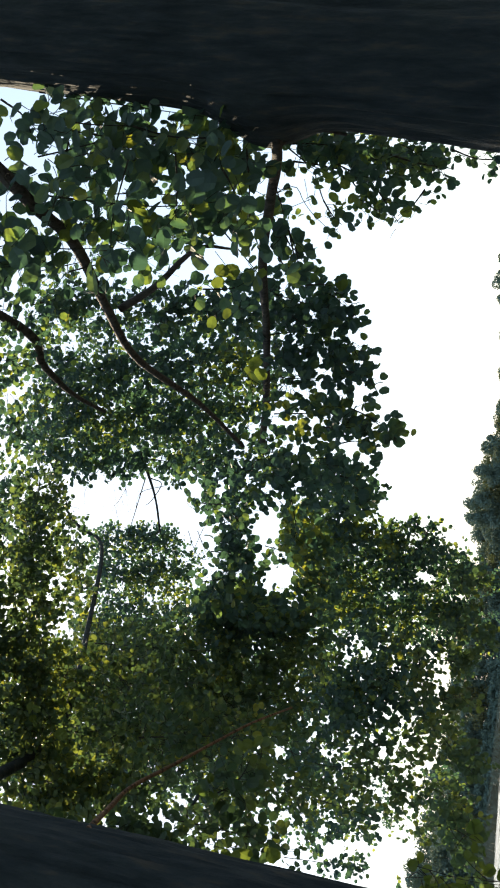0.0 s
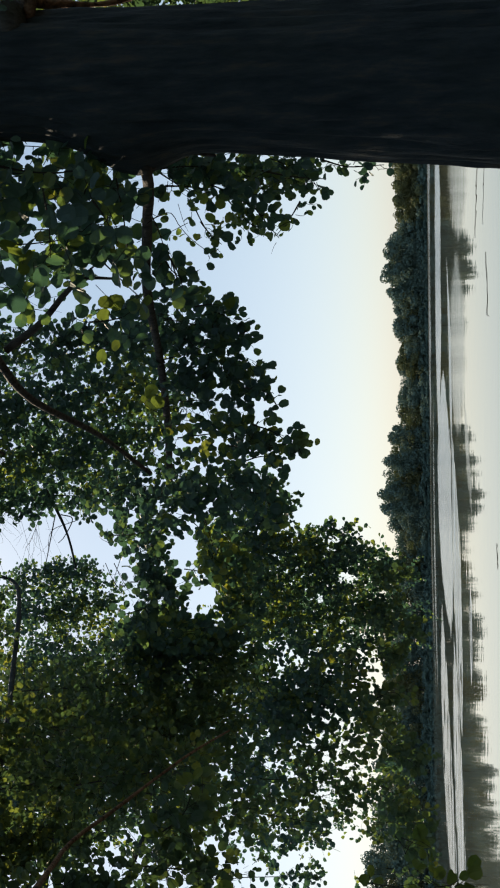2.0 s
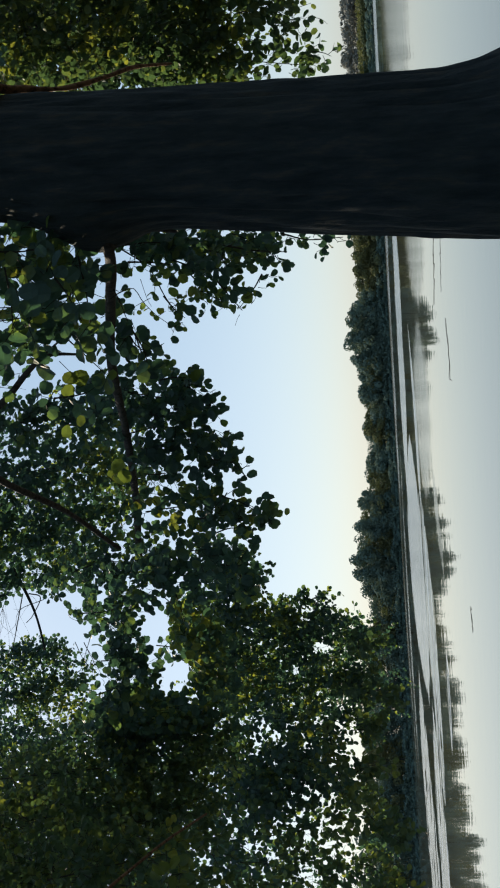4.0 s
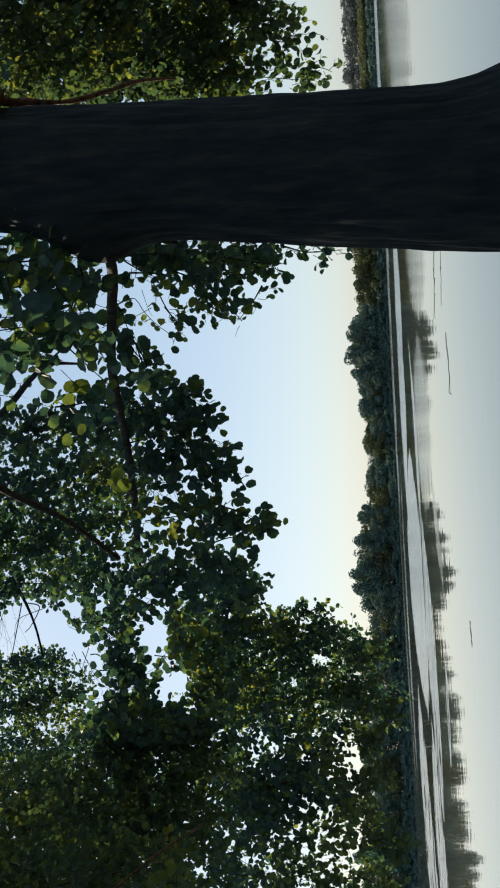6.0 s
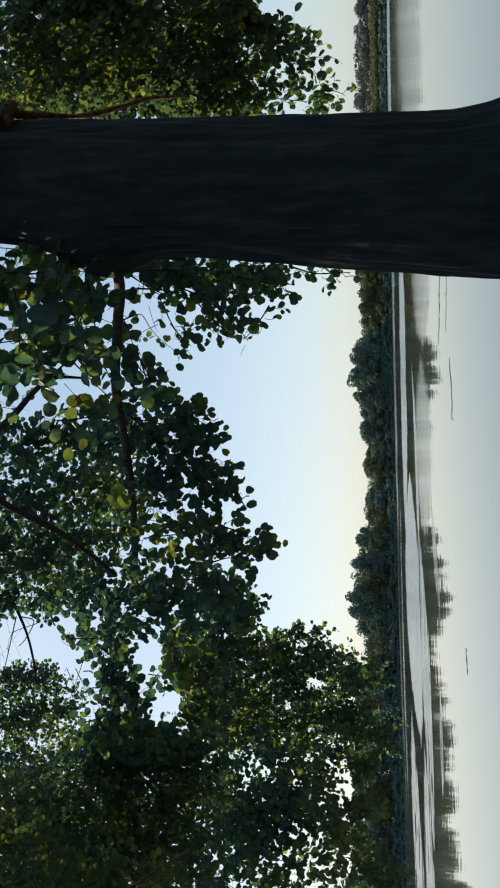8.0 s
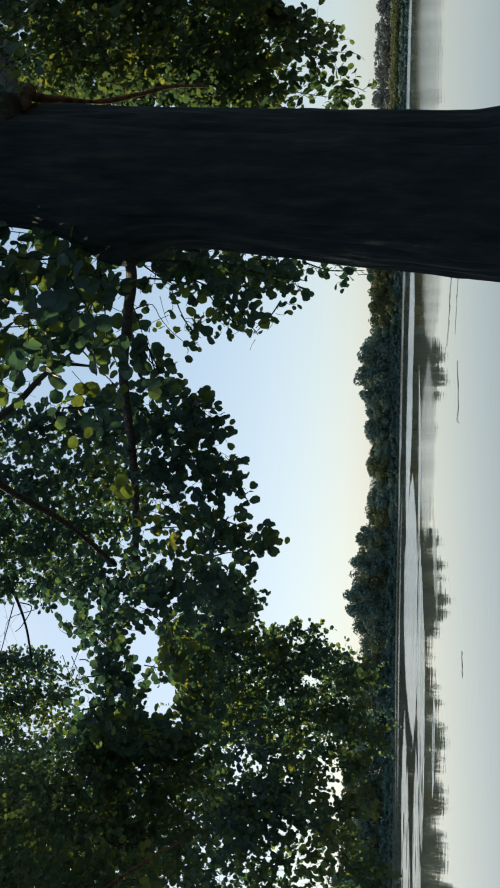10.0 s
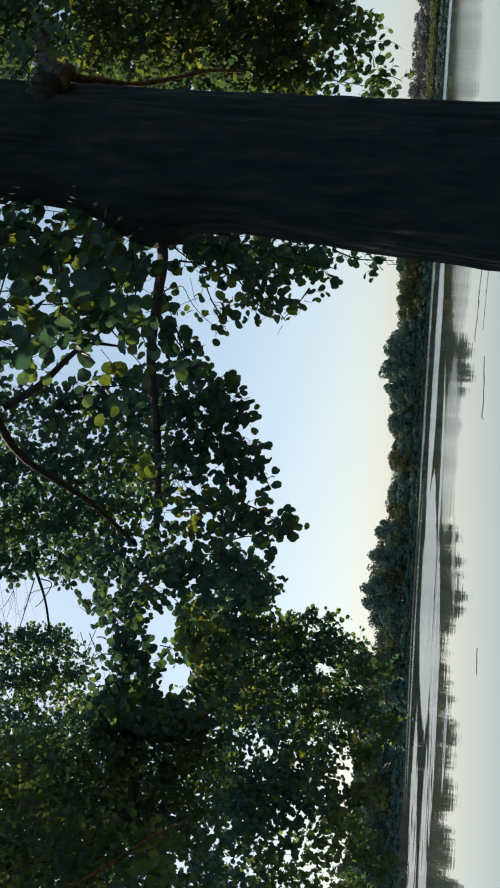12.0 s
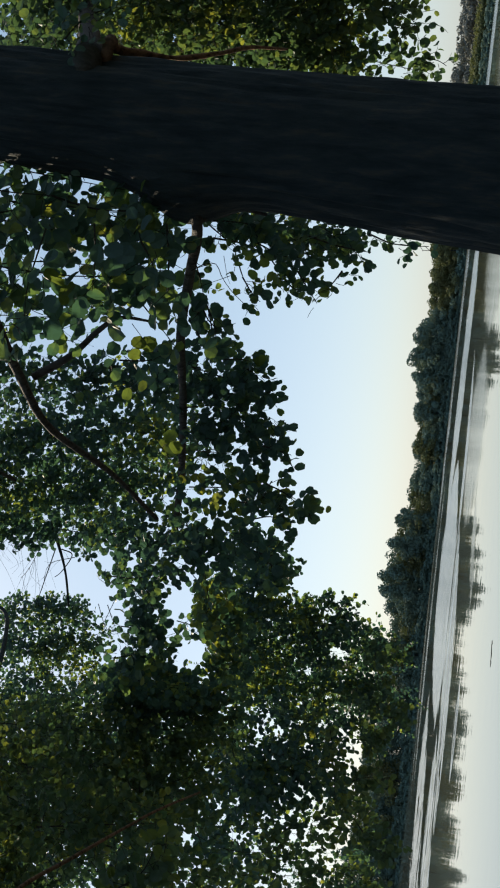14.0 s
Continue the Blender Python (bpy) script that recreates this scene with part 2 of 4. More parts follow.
# ---- mesh helpers ----
def mesh_object(name, verts, faces, mat, parent=None, label="", smooth=False, kind=""):
    me = bpy.data.meshes.new(name)
    me.from_pydata(verts if isinstance(verts, list) else verts.tolist(), [], faces if isinstance(faces, list) else faces.tolist())
    me.materials.append(mat)
    if smooth:
        me.polygons.foreach_set("use_smooth", [True] * len(me.polygons))
    me.update()
    ob = new(name, me)
    ob.parent = parent
    if label or kind:
        tagged(ob, label, kind=kind)
    return ob


def thing(name, place, label, category, group="", kind=""):
    ob = new(name)
    ob.empty_display_size = 0.2
    ob.location = place
    ob["base"] = list(place)
    return tagged(ob, label, category, group, kind)


def spline(points, n):
    """n points on a smooth line through the given ones."""
    p = np.array(points, float)
    if len(p) == 2:
        return p[0] + (p[1] - p[0]) * np.linspace(0, 1, n)[:, None]
    q = np.vstack([2 * p[0] - p[1], p, 2 * p[-1] - p[-2]])
    out = []
    for u in np.linspace(0, len(p) - 1 - 1e-6, n):
        i, f = int(u), u - int(u)
        a, b, c, d = q[i:i + 4]
        out.append(0.5 * (2 * b + (c - a) * f + (2 * a - 5 * b + 4 * c - d) * f * f + (3 * b - a - 3 * c + d) * f ** 3))
    return np.array(out)


def tube(line, radii, sides, base=0, cap=True):
    """Vertices and faces of a round tube along a line."""
    line = np.asarray(line, float)
    t = np.gradient(line, axis=0)
    t /= np.linalg.norm(t, axis=1)[:, None] + 1e-12
    ref = np.array([0.31, 0.17, 0.93]) if abs(t[0, 2]) < 0.8 else np.array([1.0, 0.1, 0.0])
    a = np.cross(t, ref)
    a /= np.linalg.norm(a, axis=1)[:, None]
    b = np.cross(t, a)
    ang = np.linspace(0, 2 * np.pi, sides, endpoint=False)
    ring = a[:, None] * np.cos(ang)[None, :, None] + b[:, None] * np.sin(ang)[None, :, None]
    v = (line[:, None] + ring * np.asarray(radii)[:, None, None]).reshape(-1, 3)
    f = []
    n = len(line)
    for i in range(n - 1):
        for k in range(sides):
            k2 = (k + 1) % sides
            f.append([base + i * sides + k, base + i * sides + k2, base + (i + 1) * sides + k2, base + (i + 1) * sides + k])
    if cap:
        f.append([base + k for k in range(sides)])
        f.append([base + (n - 1) * sides + k for k in reversed(range(sides))])
    return v, f


LEAF = np.array([[0, 0, 0], [0, 0.33, -0.03], [0, 0.68, -0.04], [0, 0.96, -0.10],
                 [-0.21, 0.07, 0.02], [-0.42, 0.36, 0.10], [-0.47, 0.70, 0.05], [-0.25, 0.98, -0.06],
                 [0.23, 0.09, 0.04], [0.45, 0.34, 0.07], [0.44, 0.72, 0.11], [0.28, 0.95, -0.02]])
LEAF_FACES = np.array([[0, 1, 5, 4], [1, 2, 6, 5], [2, 3, 7, 6], [0, 8, 9, 1], [1, 9, 10, 2], [2, 10, 11, 3]])


class Foliage:
    """Collects the twigs and leaves of one tree: boughs of twigs, each with leaves set alternately along it."""

    def __init__(self, seed, parent, leaf_mat, singles=0, hold=None):
        self.rng = np.random.default_rng(seed)
        self.parent, self.mat, self.singles, self.hold = parent, leaf_mat, singles, hold or parent
        self.tv, self.tf, self.tb = [], [], 0
        self.pos, self.rot, self.size, self.single, self.gaps = [], [], [], [], []

    def twig(self, line, r0, r1, sides=3):
        v, f = tube(line, np.linspace(r0, r1, len(line)), sides, self.tb, cap=False)
        self.tv.append(v)
        self.tf += f
        self.tb += len(v)

    def leaf(self, p, along, size, near):
        self.pos.append(p)
        self.rot.append(along)
        self.size.append(size)
        self.single.append(near)

    def turns(self, along):
        """A turn for each leaf: its tip along the stalk and drooping, its face mostly towards the open lake and sky."""
        g, n = self.rng, len(along)
        face = g.normal(size=(n, 3)) * 0.46 + np.array([-0.12, -0.9, 0.15])
        face -= along * (face * along).sum(1)[:, None] * 0.3
        face /= np.linalg.norm(face, axis=1)[:, None] + 1e-9
        y = along + g.normal(size=(n, 3)) * 0.35 + np.array([0, 0, -0.45])
        y -= face * (y * face).sum(1)[:, None]
        y /= np.linalg.norm(y, axis=1)[:, None] + 1e-9
        return np.stack([np.cross(y, face), y, face], 2)

    def open_at(self, p):
        """Whether a point lies in one of the openings of the crown."""
        for a, b, r in self.gaps:
            a, b = np.array(a), np.array(b)
            k = min(1, max(0, (p - a) @ (b - a) / ((b - a) @ (b - a))))
            if np.linalg.norm(p - a - k * (b - a)) < r * 1.15:
                return True
        return False

    def spray(self, a, b, count, reach, r=0.0016):
        """Bare twigs fanning off a thin stem."""
        g = self.rng
        a, b = np.array(a, float), np.array(b, float)
        axis = spline([a, (a + b) / 2 + g.normal(size=3) * reach * 0.2, b], 9)
        self.twig(axis, r * 1.4, r * 0.5, 4)
        for _ in range(count):
            s0 = axis[g.integers(1, 8)]
            way = (b - a) / np.linalg.norm(b - a) + g.normal(size=3) * 0.7
            tip = s0 + way / np.linalg.norm(way) * reach * (0.4 + 0.6 * g.random())
            self.twig(spline([s0, (s0 + tip) / 2 + g.normal(size=3) * reach * 0.1, tip], 6), r * 0.6, r * 0.25)

    def bough(self, a, b, radius, leaves, size, near=False, stem=0.0032, flat=1.0):
        """Leaves in a rough sleeve of the given radius round the line from a to b."""
        g = self.rng
        a, b = np.array(a, float), np.array(b, float)
        mid = (a + b) / 2 + g.normal(size=3) * radius * 0.25
        axis = spline([a, mid, b], 9)
        if stem:
            self.twig(axis, stem, stem * 0.4, 4)
        left = leaves
        while left > 0:
            u = g.random()
            k = u * 7.99
            s = axis[int(k)] + (axis[int(k) + 1] - axis[int(k)]) * (k - int(k))
            d = g.normal(size=3)
            d[1] *= flat
            d /= np.linalg.norm(d)
            ahead = (b - a) / (np.linalg.norm(b - a) + 1e-9)
            way = d * 0.6 + ahead * 0.3 + g.normal(size=3) * 0.6 + np.array([0, 0, -0.1])
            way /= np.linalg.norm(way)
            reach = max(radius * (0.2 + 0.35 * g.random()), size * 1.6)
            start = s + d * radius * 0.8 * g.random() ** 0.6
            bend = g.normal(size=3) * 0.15 * reach
            tip = start + way * reach
            line = spline([start, (start + tip) / 2 + bend, tip], 5)
            if self.gaps and (self.open_at(start) or self.open_at(tip)):
                left -= 3
                continue
            self.twig(line, 0.0014, 0.0007)
            count = int(min(left, max(3, round(reach / (size * 0.62)))))
            for j in range(count):
                w = 1 - (j / max(count, 1)) * 0.85
                q = w * 3.99
                p = line[int(q)] + (line[int(q) + 1] - line[int(q)]) * (q - int(q))
                side = np.cross(way, g.normal(size=3))
                side /= np.linalg.norm(side) + 1e-9
                along = way * 0.5 + side
                along /= np.linalg.norm(along)
                self.leaf(p + side * size * 0.12, along, size * (0.62 + 0.6 * g.random()), near)
            left -= count

    def finish(self):
        base = np.array(self.parent["base"])
        if self.tv:
            mesh_object("twig_growth", np.vstack(self.tv) - base, self.tf, M_TWIG, self.parent, kind="stuff")
        pos, rot, size = np.array(self.pos) - base, self.turns(np.array(self.rot)), np.array(self.size)
        wild = np.array([noise.noise(Vector((p * 4.5).tolist())) + 0.6 * noise.noise(Vector((p * 11 + 7).tolist())) for p in pos])
        keep = wild > -0.34 - 0.3 * self.rng.random(len(pos))          # natural gaps between the sprays
        for a, b, r in self.gaps:                                      # openings where a bough has fallen away
            a, b = np.array(a) - base, np.array(b) - base
            k = np.clip((pos - a) @ (b - a) / ((b - a) @ (b - a)), 0, 1)
            keep &= np.linalg.norm(pos + rot[:, :, 1] * size[:, None] * 0.5 - a - k[:, None] * (b - a), axis=1) > r * (0.75 + 0.5 * self.rng.random(len(pos)))
        slim = 0.72 + 0.36 * self.rng.random(len(pos))                 # narrow and broad blades
        rot = rot * np.stack([slim, np.ones(len(pos)), slim], 1)[:, None, :]
        pos, rot, size, single = pos[keep], rot[keep], size[keep], np.array(self.single)[keep]
        pick = np.flatnonzero(single)[: self.singles]
        rest = np.ones(len(pos), bool)
        rest[pick] = False
        if len(pick):
            me = bpy.data.meshes.new("leaf")
            me.from_pydata(LEAF.tolist(), [], LEAF_FACES.tolist())
            me.materials.append(self.mat)
            for i in pick:
                ob = new("leaf", me)
                m = Matrix(rot[i].tolist()).to_4x4()
                m.translation = pos[i]
                ob.parent = self.hold
                ob.matrix_basis = m @ Matrix.Diagonal((size[i], size[i], size[i], 1))
        v = np.einsum("nij,kj->nki", rot[rest] * size[rest][:, None, None], LEAF) + pos[rest][:, None]
        f = (LEAF_FACES[None] + (np.arange(rest.sum()) * len(LEAF))[:, None, None]).reshape(-1, 4)
        mesh_object("foliage", v.reshape(-1, 3), f, self.mat, self.parent, kind="stuff")


def limb(parent, name, points, r0, r1, mat, n=40, sides=12, rough=0.10, seed=0, label=""):
    """A tapered, knobbly length of wood through the given points."""
    base = np.array(parent["base"])
    line = spline(points, n)
    v, f = tube(line, np.linspace(r0, r1, n), sides)
    out = v - np.repeat(line, sides, 0)
    k = np.array([noise.noise(Vector((p * np.array([9, 9, 9]) + seed).tolist())) for p in v])
    k2 = np.array([noise.noise(Vector((p * 40 + seed).tolist())) for p in v])
    v = np.repeat(line, sides, 0) + out * (1 + rough * 1.6 * k + rough * 0.6 * k2)[:, None]
    return mesh_object(name, v - base, f, mat, parent, label, smooth=True)


# ---- ground, lake bed and far land: one sheet ----
def smooth(a, b, x):
    t = min(1, max(0, (x - a) / (b - a)))
    return t * t * (3 - 2 * t)


def shore_range(az):
    """Distance of the far shore from the bank, by bearing in degrees."""
    return 283 + 6 * math.sin(radians(az * 7)) + 4 * math.sin(radians(az * 17 + 40)) - 40 * smooth(-8, -25, az)


def ground_height(x, y):
    r = math.hypot(x, y)
    az = math.degrees(math.atan2(x, y))
    back = smooth(70, 110, abs(az - 15))
    near = 0.78 - 0.9 * smooth(2.6, 4.8, y + 0.12 * x) - 1.4 * smooth(4.5, 14, y)
    hill = 0.78 + 0.9 * smooth(1, 14, r)
    far = -1.6 + 2.1 * smooth(shore_range(az) + 1, shore_range(az) + 22, r) + 6 * smooth(320, 2500, r)
    front = near if r < 40 else far
    h = front * (1 - back) + hill * back
    return h + 0.035 * noise.noise(Vector((x * 1.3, y * 1.3, 0.2))) * (1 if r < 60 else 8)


def build_ground():
    rings = [0.0] + [0.25 * 1.085 ** i for i in range(118)]
    nseg = 180
    verts, faces = [(0.0, 0.0, ground_height(0, 0))], []
    for r in rings[1:]:
        for k in range(nseg):
            a = 2 * math.pi * k / nseg
            x, y = r * math.sin(a), r * math.cos(a)
            verts.append((x, y, ground_height(x, y)))
    for k in range(nseg):
        faces.append([0, 1 + (k + 1) % nseg, 1 + k])
    for i in range(len(rings) - 2):
        for k in range(nseg):
            a, b = 1 + i * nseg + k, 1 + i * nseg + (k + 1) % nseg
            faces.append([a, b, b + nseg, a + nseg])
    g = mesh_object("ground", verts, faces, M_GROUND, smooth=True)
    tagged(g, "wooded lake bank of dark soil and sparse grass", "ground", kind="structure")


def build_water():
    verts, faces, nseg = [], [], 90
    rings = [1.5 * 1.09 ** i for i in range(62)]
    for r in rings:
        for k in range(nseg + 1):
            az = -95 + 220 * k / nseg
            rr = min(r, shore_range(az) + 14)
            verts.append((rr * math.sin(radians(az)), rr * math.cos(radians(az)), 0.0))
    for i in range(len(rings) - 1):
        for k in range(nseg):
            a = i * (nseg + 1) + k
            faces.append([a, a + 1, a + nseg + 2, a + nseg + 1])
    w = mesh_object("water", verts, faces, M_WATER, smooth=True)
    tagged(w, "calm lake with ruffled streaks reflecting the pale sky", "lake", kind="structure")


build_ground()
build_water()


# ---- far shore woods ----
def crown_profile(az):
    """Height of the far tree line in metres, by bearing."""
    pts = [(-30, 21), (-16, 20), (-9, 17), (-3, 14.6), (3, 14.6), (5.6, 11.6), (7.2, 10.2), (8.6, 13.6), (10.5, 15.0), (12.8, 12.6), (14.5, 10), (16.5, 8.6), (18.5, 9.6),
           (20.8, 10.4), (22.2, 11.2), (23.7, 13.8), (25, 12.4), (26.5, 10.6), (28, 9.4), (30, 10), (34, 11), (40, 10), (60, 12)]
    for (a, ha), (b, hb) in zip(pts, pts[1:]):
        if a <= az <= b:
            return ha + (hb - ha) * (az - a) / (b - a)
    return 14.0


CLUMP = np.array([[-0.5, -0.15, -0.3], [0.5, -0.1, -0.25], [0.42, 0.1, 0.35], [-0.38, 0.12, 0.4], [0.05, -0.3, 0.08]])
CLUMP_FACES = np.array([[0, 1, 4], [1, 2, 4], [2, 3, 4], [3, 0, 4]])


def any_turns(rng, n):
    """n random turns."""
    q = rng.normal(size=(n, 4))
    w, x, y, z = (q / np.linalg.norm(q, axis=1)[:, None]).T
    return np.stack([1 - 2 * (y * y + z * z), 2 * (x * y - z * w), 2 * (x * z + y * w), 2 * (x * y + z * w), 1 - 2 * (x * x + z * z),
                     2 * (y * z - x * w), 2 * (x * z - y * w), 2 * (y * z + x * w), 1 - 2 * (x * x + y * y)], 1).reshape(-1, 3, 3)


def outward_turns(rng, out):
    """Turns that set each clump's hump outwards, with a free spin and some scatter."""
    y = -(out + rng.normal(size=out.shape) * 0.28)
    y /= np.linalg.norm(y, axis=1)[:, None]
    x = np.cross(y, rng.normal(size=out.shape))
    x /= np.linalg.norm(x, axis=1)[:, None] + 1e-9
    return np.stack([x, y, np.cross(x, y)], 2)


def far_tree(rng, x, y, z, height, width, clumps, store, size):
    """Many small leaf clumps on several uneven lobes of a crown."""
    lobes = [(rng.normal(size=3) * np.array([0.28, 0.28, 0.0]) * width + np.array([0, 0, height * (0.15 + 0.66 * rng.random())]), 0.16 + 0.16 * rng.random()) for _ in range(14)]
    lobes.append((np.array([rng.normal() * width * 0.15, 0, height * 0.82]), 0.24))
    lobes.append((np.array([rng.normal() * width * 0.25, 0, height * 0.76]), 0.26))
    pick = rng.integers(len(lobes), size=clumps)
    c, r = np.array([k[0] for k in lobes])[pick], np.array([k[1] for k in lobes])[pick]
    d = rng.normal(size=(clumps, 3))
    d /= np.linalg.norm(d, axis=1)[:, None]
    p = c + d * np.array([width, width, height * 0.5]) * (r * (0.7 + 0.35 * rng.random(clumps)))[:, None]
    p[:, 2] = np.clip(p[:, 2], 0.05, height * 1.02)
    store.append((p + np.array([x, y, z]), outward_turns(rng, d), size * (0.6 + 0.9 * rng.random(clumps))))


def clumps_object(name, store, mat, label, category, kind="stuff"):
    pos, rot, size = (np.concatenate([s[i] for s in store]) for i in range(3))
    v = np.einsum("nij,kj->nki", rot * size[:, None, None], CLUMP) + pos[:, None]
    f = (CLUMP_FACES[None] + (np.arange(len(pos)) * len(CLUMP))[:, None, None]).reshape(-1, 3)
    ob = mesh_object(name, v.reshape(-1, 3), f, mat)
    return tagged(ob, label, category, kind=kind)


def build_far_woods():
    rng = np.random.default_rng(5)
    store, olive = [], []
    az = -18.0
    while az < 38.5:
        for depth in (4, 12, 20):
            r = shore_range(az) + depth + rng.random() * 4
            h = crown_profile(az) * 1.15 * (0.91 + 0.12 * rng.random()) * {4: 0.72, 12: 1.0, 20: 0.94}[depth]
            w = 5.0 + 3.5 * rng.random()
            a = radians(az + rng.normal() * 0.3)
            # Olive marks the birches, and elsewhere puts sunlit crowns into the colour.
            far_tree(rng, r * math.sin(a), r * math.cos(a), 0.1, h, w, 1000 if depth < 15 else 650, olive if (26.3 < az < 33 and rng.random() < 0.7) or rng.random() < (0.45 if 17 < az < 21 or 3.6 < az < 7 else 0.14) else store, 0.5)
        az += 0.62
    clumps_object("far_woods", store, M_LEAF_FAR_HAZE, "dark green mixed woods along the far lake shore, bluish haze in their colour", "woods")
    clumps_object("olive_woods", olive, M_LEAF_OLIVE, "olive-green birches and crowns coloured as sunlit in the far lakeside woods", "woods")
    low = []
    az = -18.0
    while az < 60:
        r = shore_range(az) + 0.2 + rng.random() * 2
        a = radians(az)
        far_tree(rng, (r + 7) * math.sin(a), (r + 7) * math.cos(a), -0.2, 3.0 + 0.8 * rng.random(), 4.5, 260, low, 0.55)
        far_tree(rng, r * math.sin(a), r * math.cos(a), -0.35, 2.4 + (1.8 if az < 33 else 0.6) * rng.random(), 4.0, 260, low, 0.5)
        for k in (0.1, 0.35):                                     # leaves trailing in the water
            e = radians(az + k)
            far_tree(rng, (r - 0.6) * math.sin(e), (r - 0.6) * math.cos(e), -0.55, 1.5, 3.4, 90, low, 0.6)
        az += 0.5
    clumps_object("shore_bushes", low, M_LEAF_FAR_HAZE, "low dark bushes at the far waterline", "bushes")
    # Dark body of the reeds, in front of their olive tops.
    dark = []
    az = 33.0
    while az < 62:
        r = shore_range(az) + 3 + rng.random() * 3
        a = radians(az)
        far_tree(rng, r * math.sin(a), r * math.cos(a), -0.3, 3.9 + 0.4 * rng.random(), 4.5, 260, dark, 0.5)
        az += 0.4
    clumps_object("shore_scrub", dark, M_REED_BODY, "dark body of the reeds along the far bank", "bushes")
    # Furthest woods, with the haze in their pale leaf colour.
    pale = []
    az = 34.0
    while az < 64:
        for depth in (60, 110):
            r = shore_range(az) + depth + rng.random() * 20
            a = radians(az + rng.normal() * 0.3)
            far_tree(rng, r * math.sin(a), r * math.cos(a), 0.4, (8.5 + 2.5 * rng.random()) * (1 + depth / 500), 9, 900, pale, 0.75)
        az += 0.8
    clumps_object("distant_woods", pale, M_LEAF_HAZY, "grey-green woods beyond the reed bed, paled by haze in their colour", "woods")
    reed = []
    az = 36.0
    while az < 62:
        r = shore_range(az) + 8 + rng.random() * 22
        a = radians(az)
        far_tree(rng, r * math.sin(a), r * math.cos(a), 0.3, 4.9 + 0.4 * rng.random(), 4, 110, reed, 0.5)
        az += 0.22
    clumps_object("reed_bed", reed, M_REED, "olive reed bed catching the low sun on the far shore", "reeds")


build_far_woods()


def far_shore_tree(az, height, width, mat, label, seed):
    """One tree that stands out of the far tree line: trunk and uneven crown."""
    rng = np.random.default_rng(seed)
    r, a = shore_range(az) + 3.0, radians(az)
    place = (r * math.sin(a), r * math.cos(a), 0.0)
    ob = thing("far_tree", place, label, "tree", "far shore trees")
    v, f = tube(spline([(0, 0, -0.4), (0.1, 0, height * 0.3), (0, 0.1, height * 0.75)], 8), np.linspace(0.3, 0.08, 8), 8)
    mesh_object("trunk", v, f, M_BARK_SHADED, ob)
    store = []
    far_tree(rng, 0, 0, height * 0.06, height * 0.98, width, 1500, store, 0.6)
    crown = clumps_object("crown", store, mat, "", "", "")
    crown.parent = ob


for n, (az, height, width, olive) in enumerate([(23.7, 15.2, 8.0, 0), (22.4, 12.6, 6.5, 0), (25.2, 13.6, 6.0, 0), (28.2, 10.4, 6.0, 1), (30.4, 11.0, 6.5, 1),
                                                (20.4, 11.4, 5.0, 0), (18.2, 10.2, 5.5, 1), (13.6, 13.2, 5.0, 0), (12.2, 15.2, 6.0, 0), (10.2, 17.0, 7.0, 0),
                                                (9.1, 16.4, 6.0, 0), (5.4, 12.5, 6.5, 1), (1.5, 15.8, 7.0, 0), (-2.0, 15.5, 6.5, 1), (-6.5, 18.0, 7.0, 0), (-12.0, 20.5, 8.0, 0)]):
    far_shore_tree(az, height, width, M_LEAF_OLIVE if olive else M_LEAF_FAR_HAZE,
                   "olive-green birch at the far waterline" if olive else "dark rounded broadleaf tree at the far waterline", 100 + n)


# ---- trees on the near bank ----
def trunk(parent, points, radii, mat, flare=None, collar=None, rows=220, sides=120, seed=0, label=""):
    """A fissured trunk. flare: height below which the foot swells, its amount and its bearing in degrees."""
    base = np.array(parent["base"])
    line = spline(points, rows)
    rad = np.interp(np.linspace(0, len(radii) - 1, rows), range(len(radii)), radii)
    ang = np.linspace(0, 2 * np.pi, sides, endpoint=False)
    v = np.zeros((rows, sides, 3))
    for i in range(rows):
        for k in range(sides):
            c, s = math.cos(ang[k]), math.sin(ang[k])
            z = line[i][2]
            p = Vector((c * 9 + seed, s * 9, z * 2.2))
            ridge = 1 - abs(noise.noise(p)) * 2
            fine = noise.noise(Vector((c * 26, s * 26 + seed, z * 7)))
            broad = noise.noise(Vector((c * 1.4, s * 1.4, z * 0.9 + seed)))
            r = rad[i] * (1 + 0.05 * broad) + 0.011 * ridge + 0.004 * fine - 0.008
            if flare:
                z0, amount, bearing = flare
                dip = max(0.0, z0 - z)
                r += amount * dip ** 1.5 * max(0.0, 0.35 + 0.65 * math.cos(ang[k] - radians(bearing)))
            if collar:
                z0, spread, amount, bearing = collar
                r += amount * math.exp(-((z - z0) / spread) ** 2) * max(0.0, math.cos(ang[k] - radians(bearing))) ** 2
            v[i, k] = line[i] + np.array([c * r, s * r, 0])
    f = [[i * sides + k, i * sides + (k + 1) % sides, (i + 1) * sides + (k + 1) % sides, (i + 1) * sides + k] for i in range(rows - 1) for k in range(sides)]
    return mesh_object("trunk", v.reshape(-1, 3) - base, f, mat, parent, label, smooth=True)


# main alder at the water's edge
alder = thing("alder_tree", (1.40, 2.07, 0.72), "tall alder with fissured, shade-coloured dark trunk leaning over the lake", "tree", "alders on the bank")
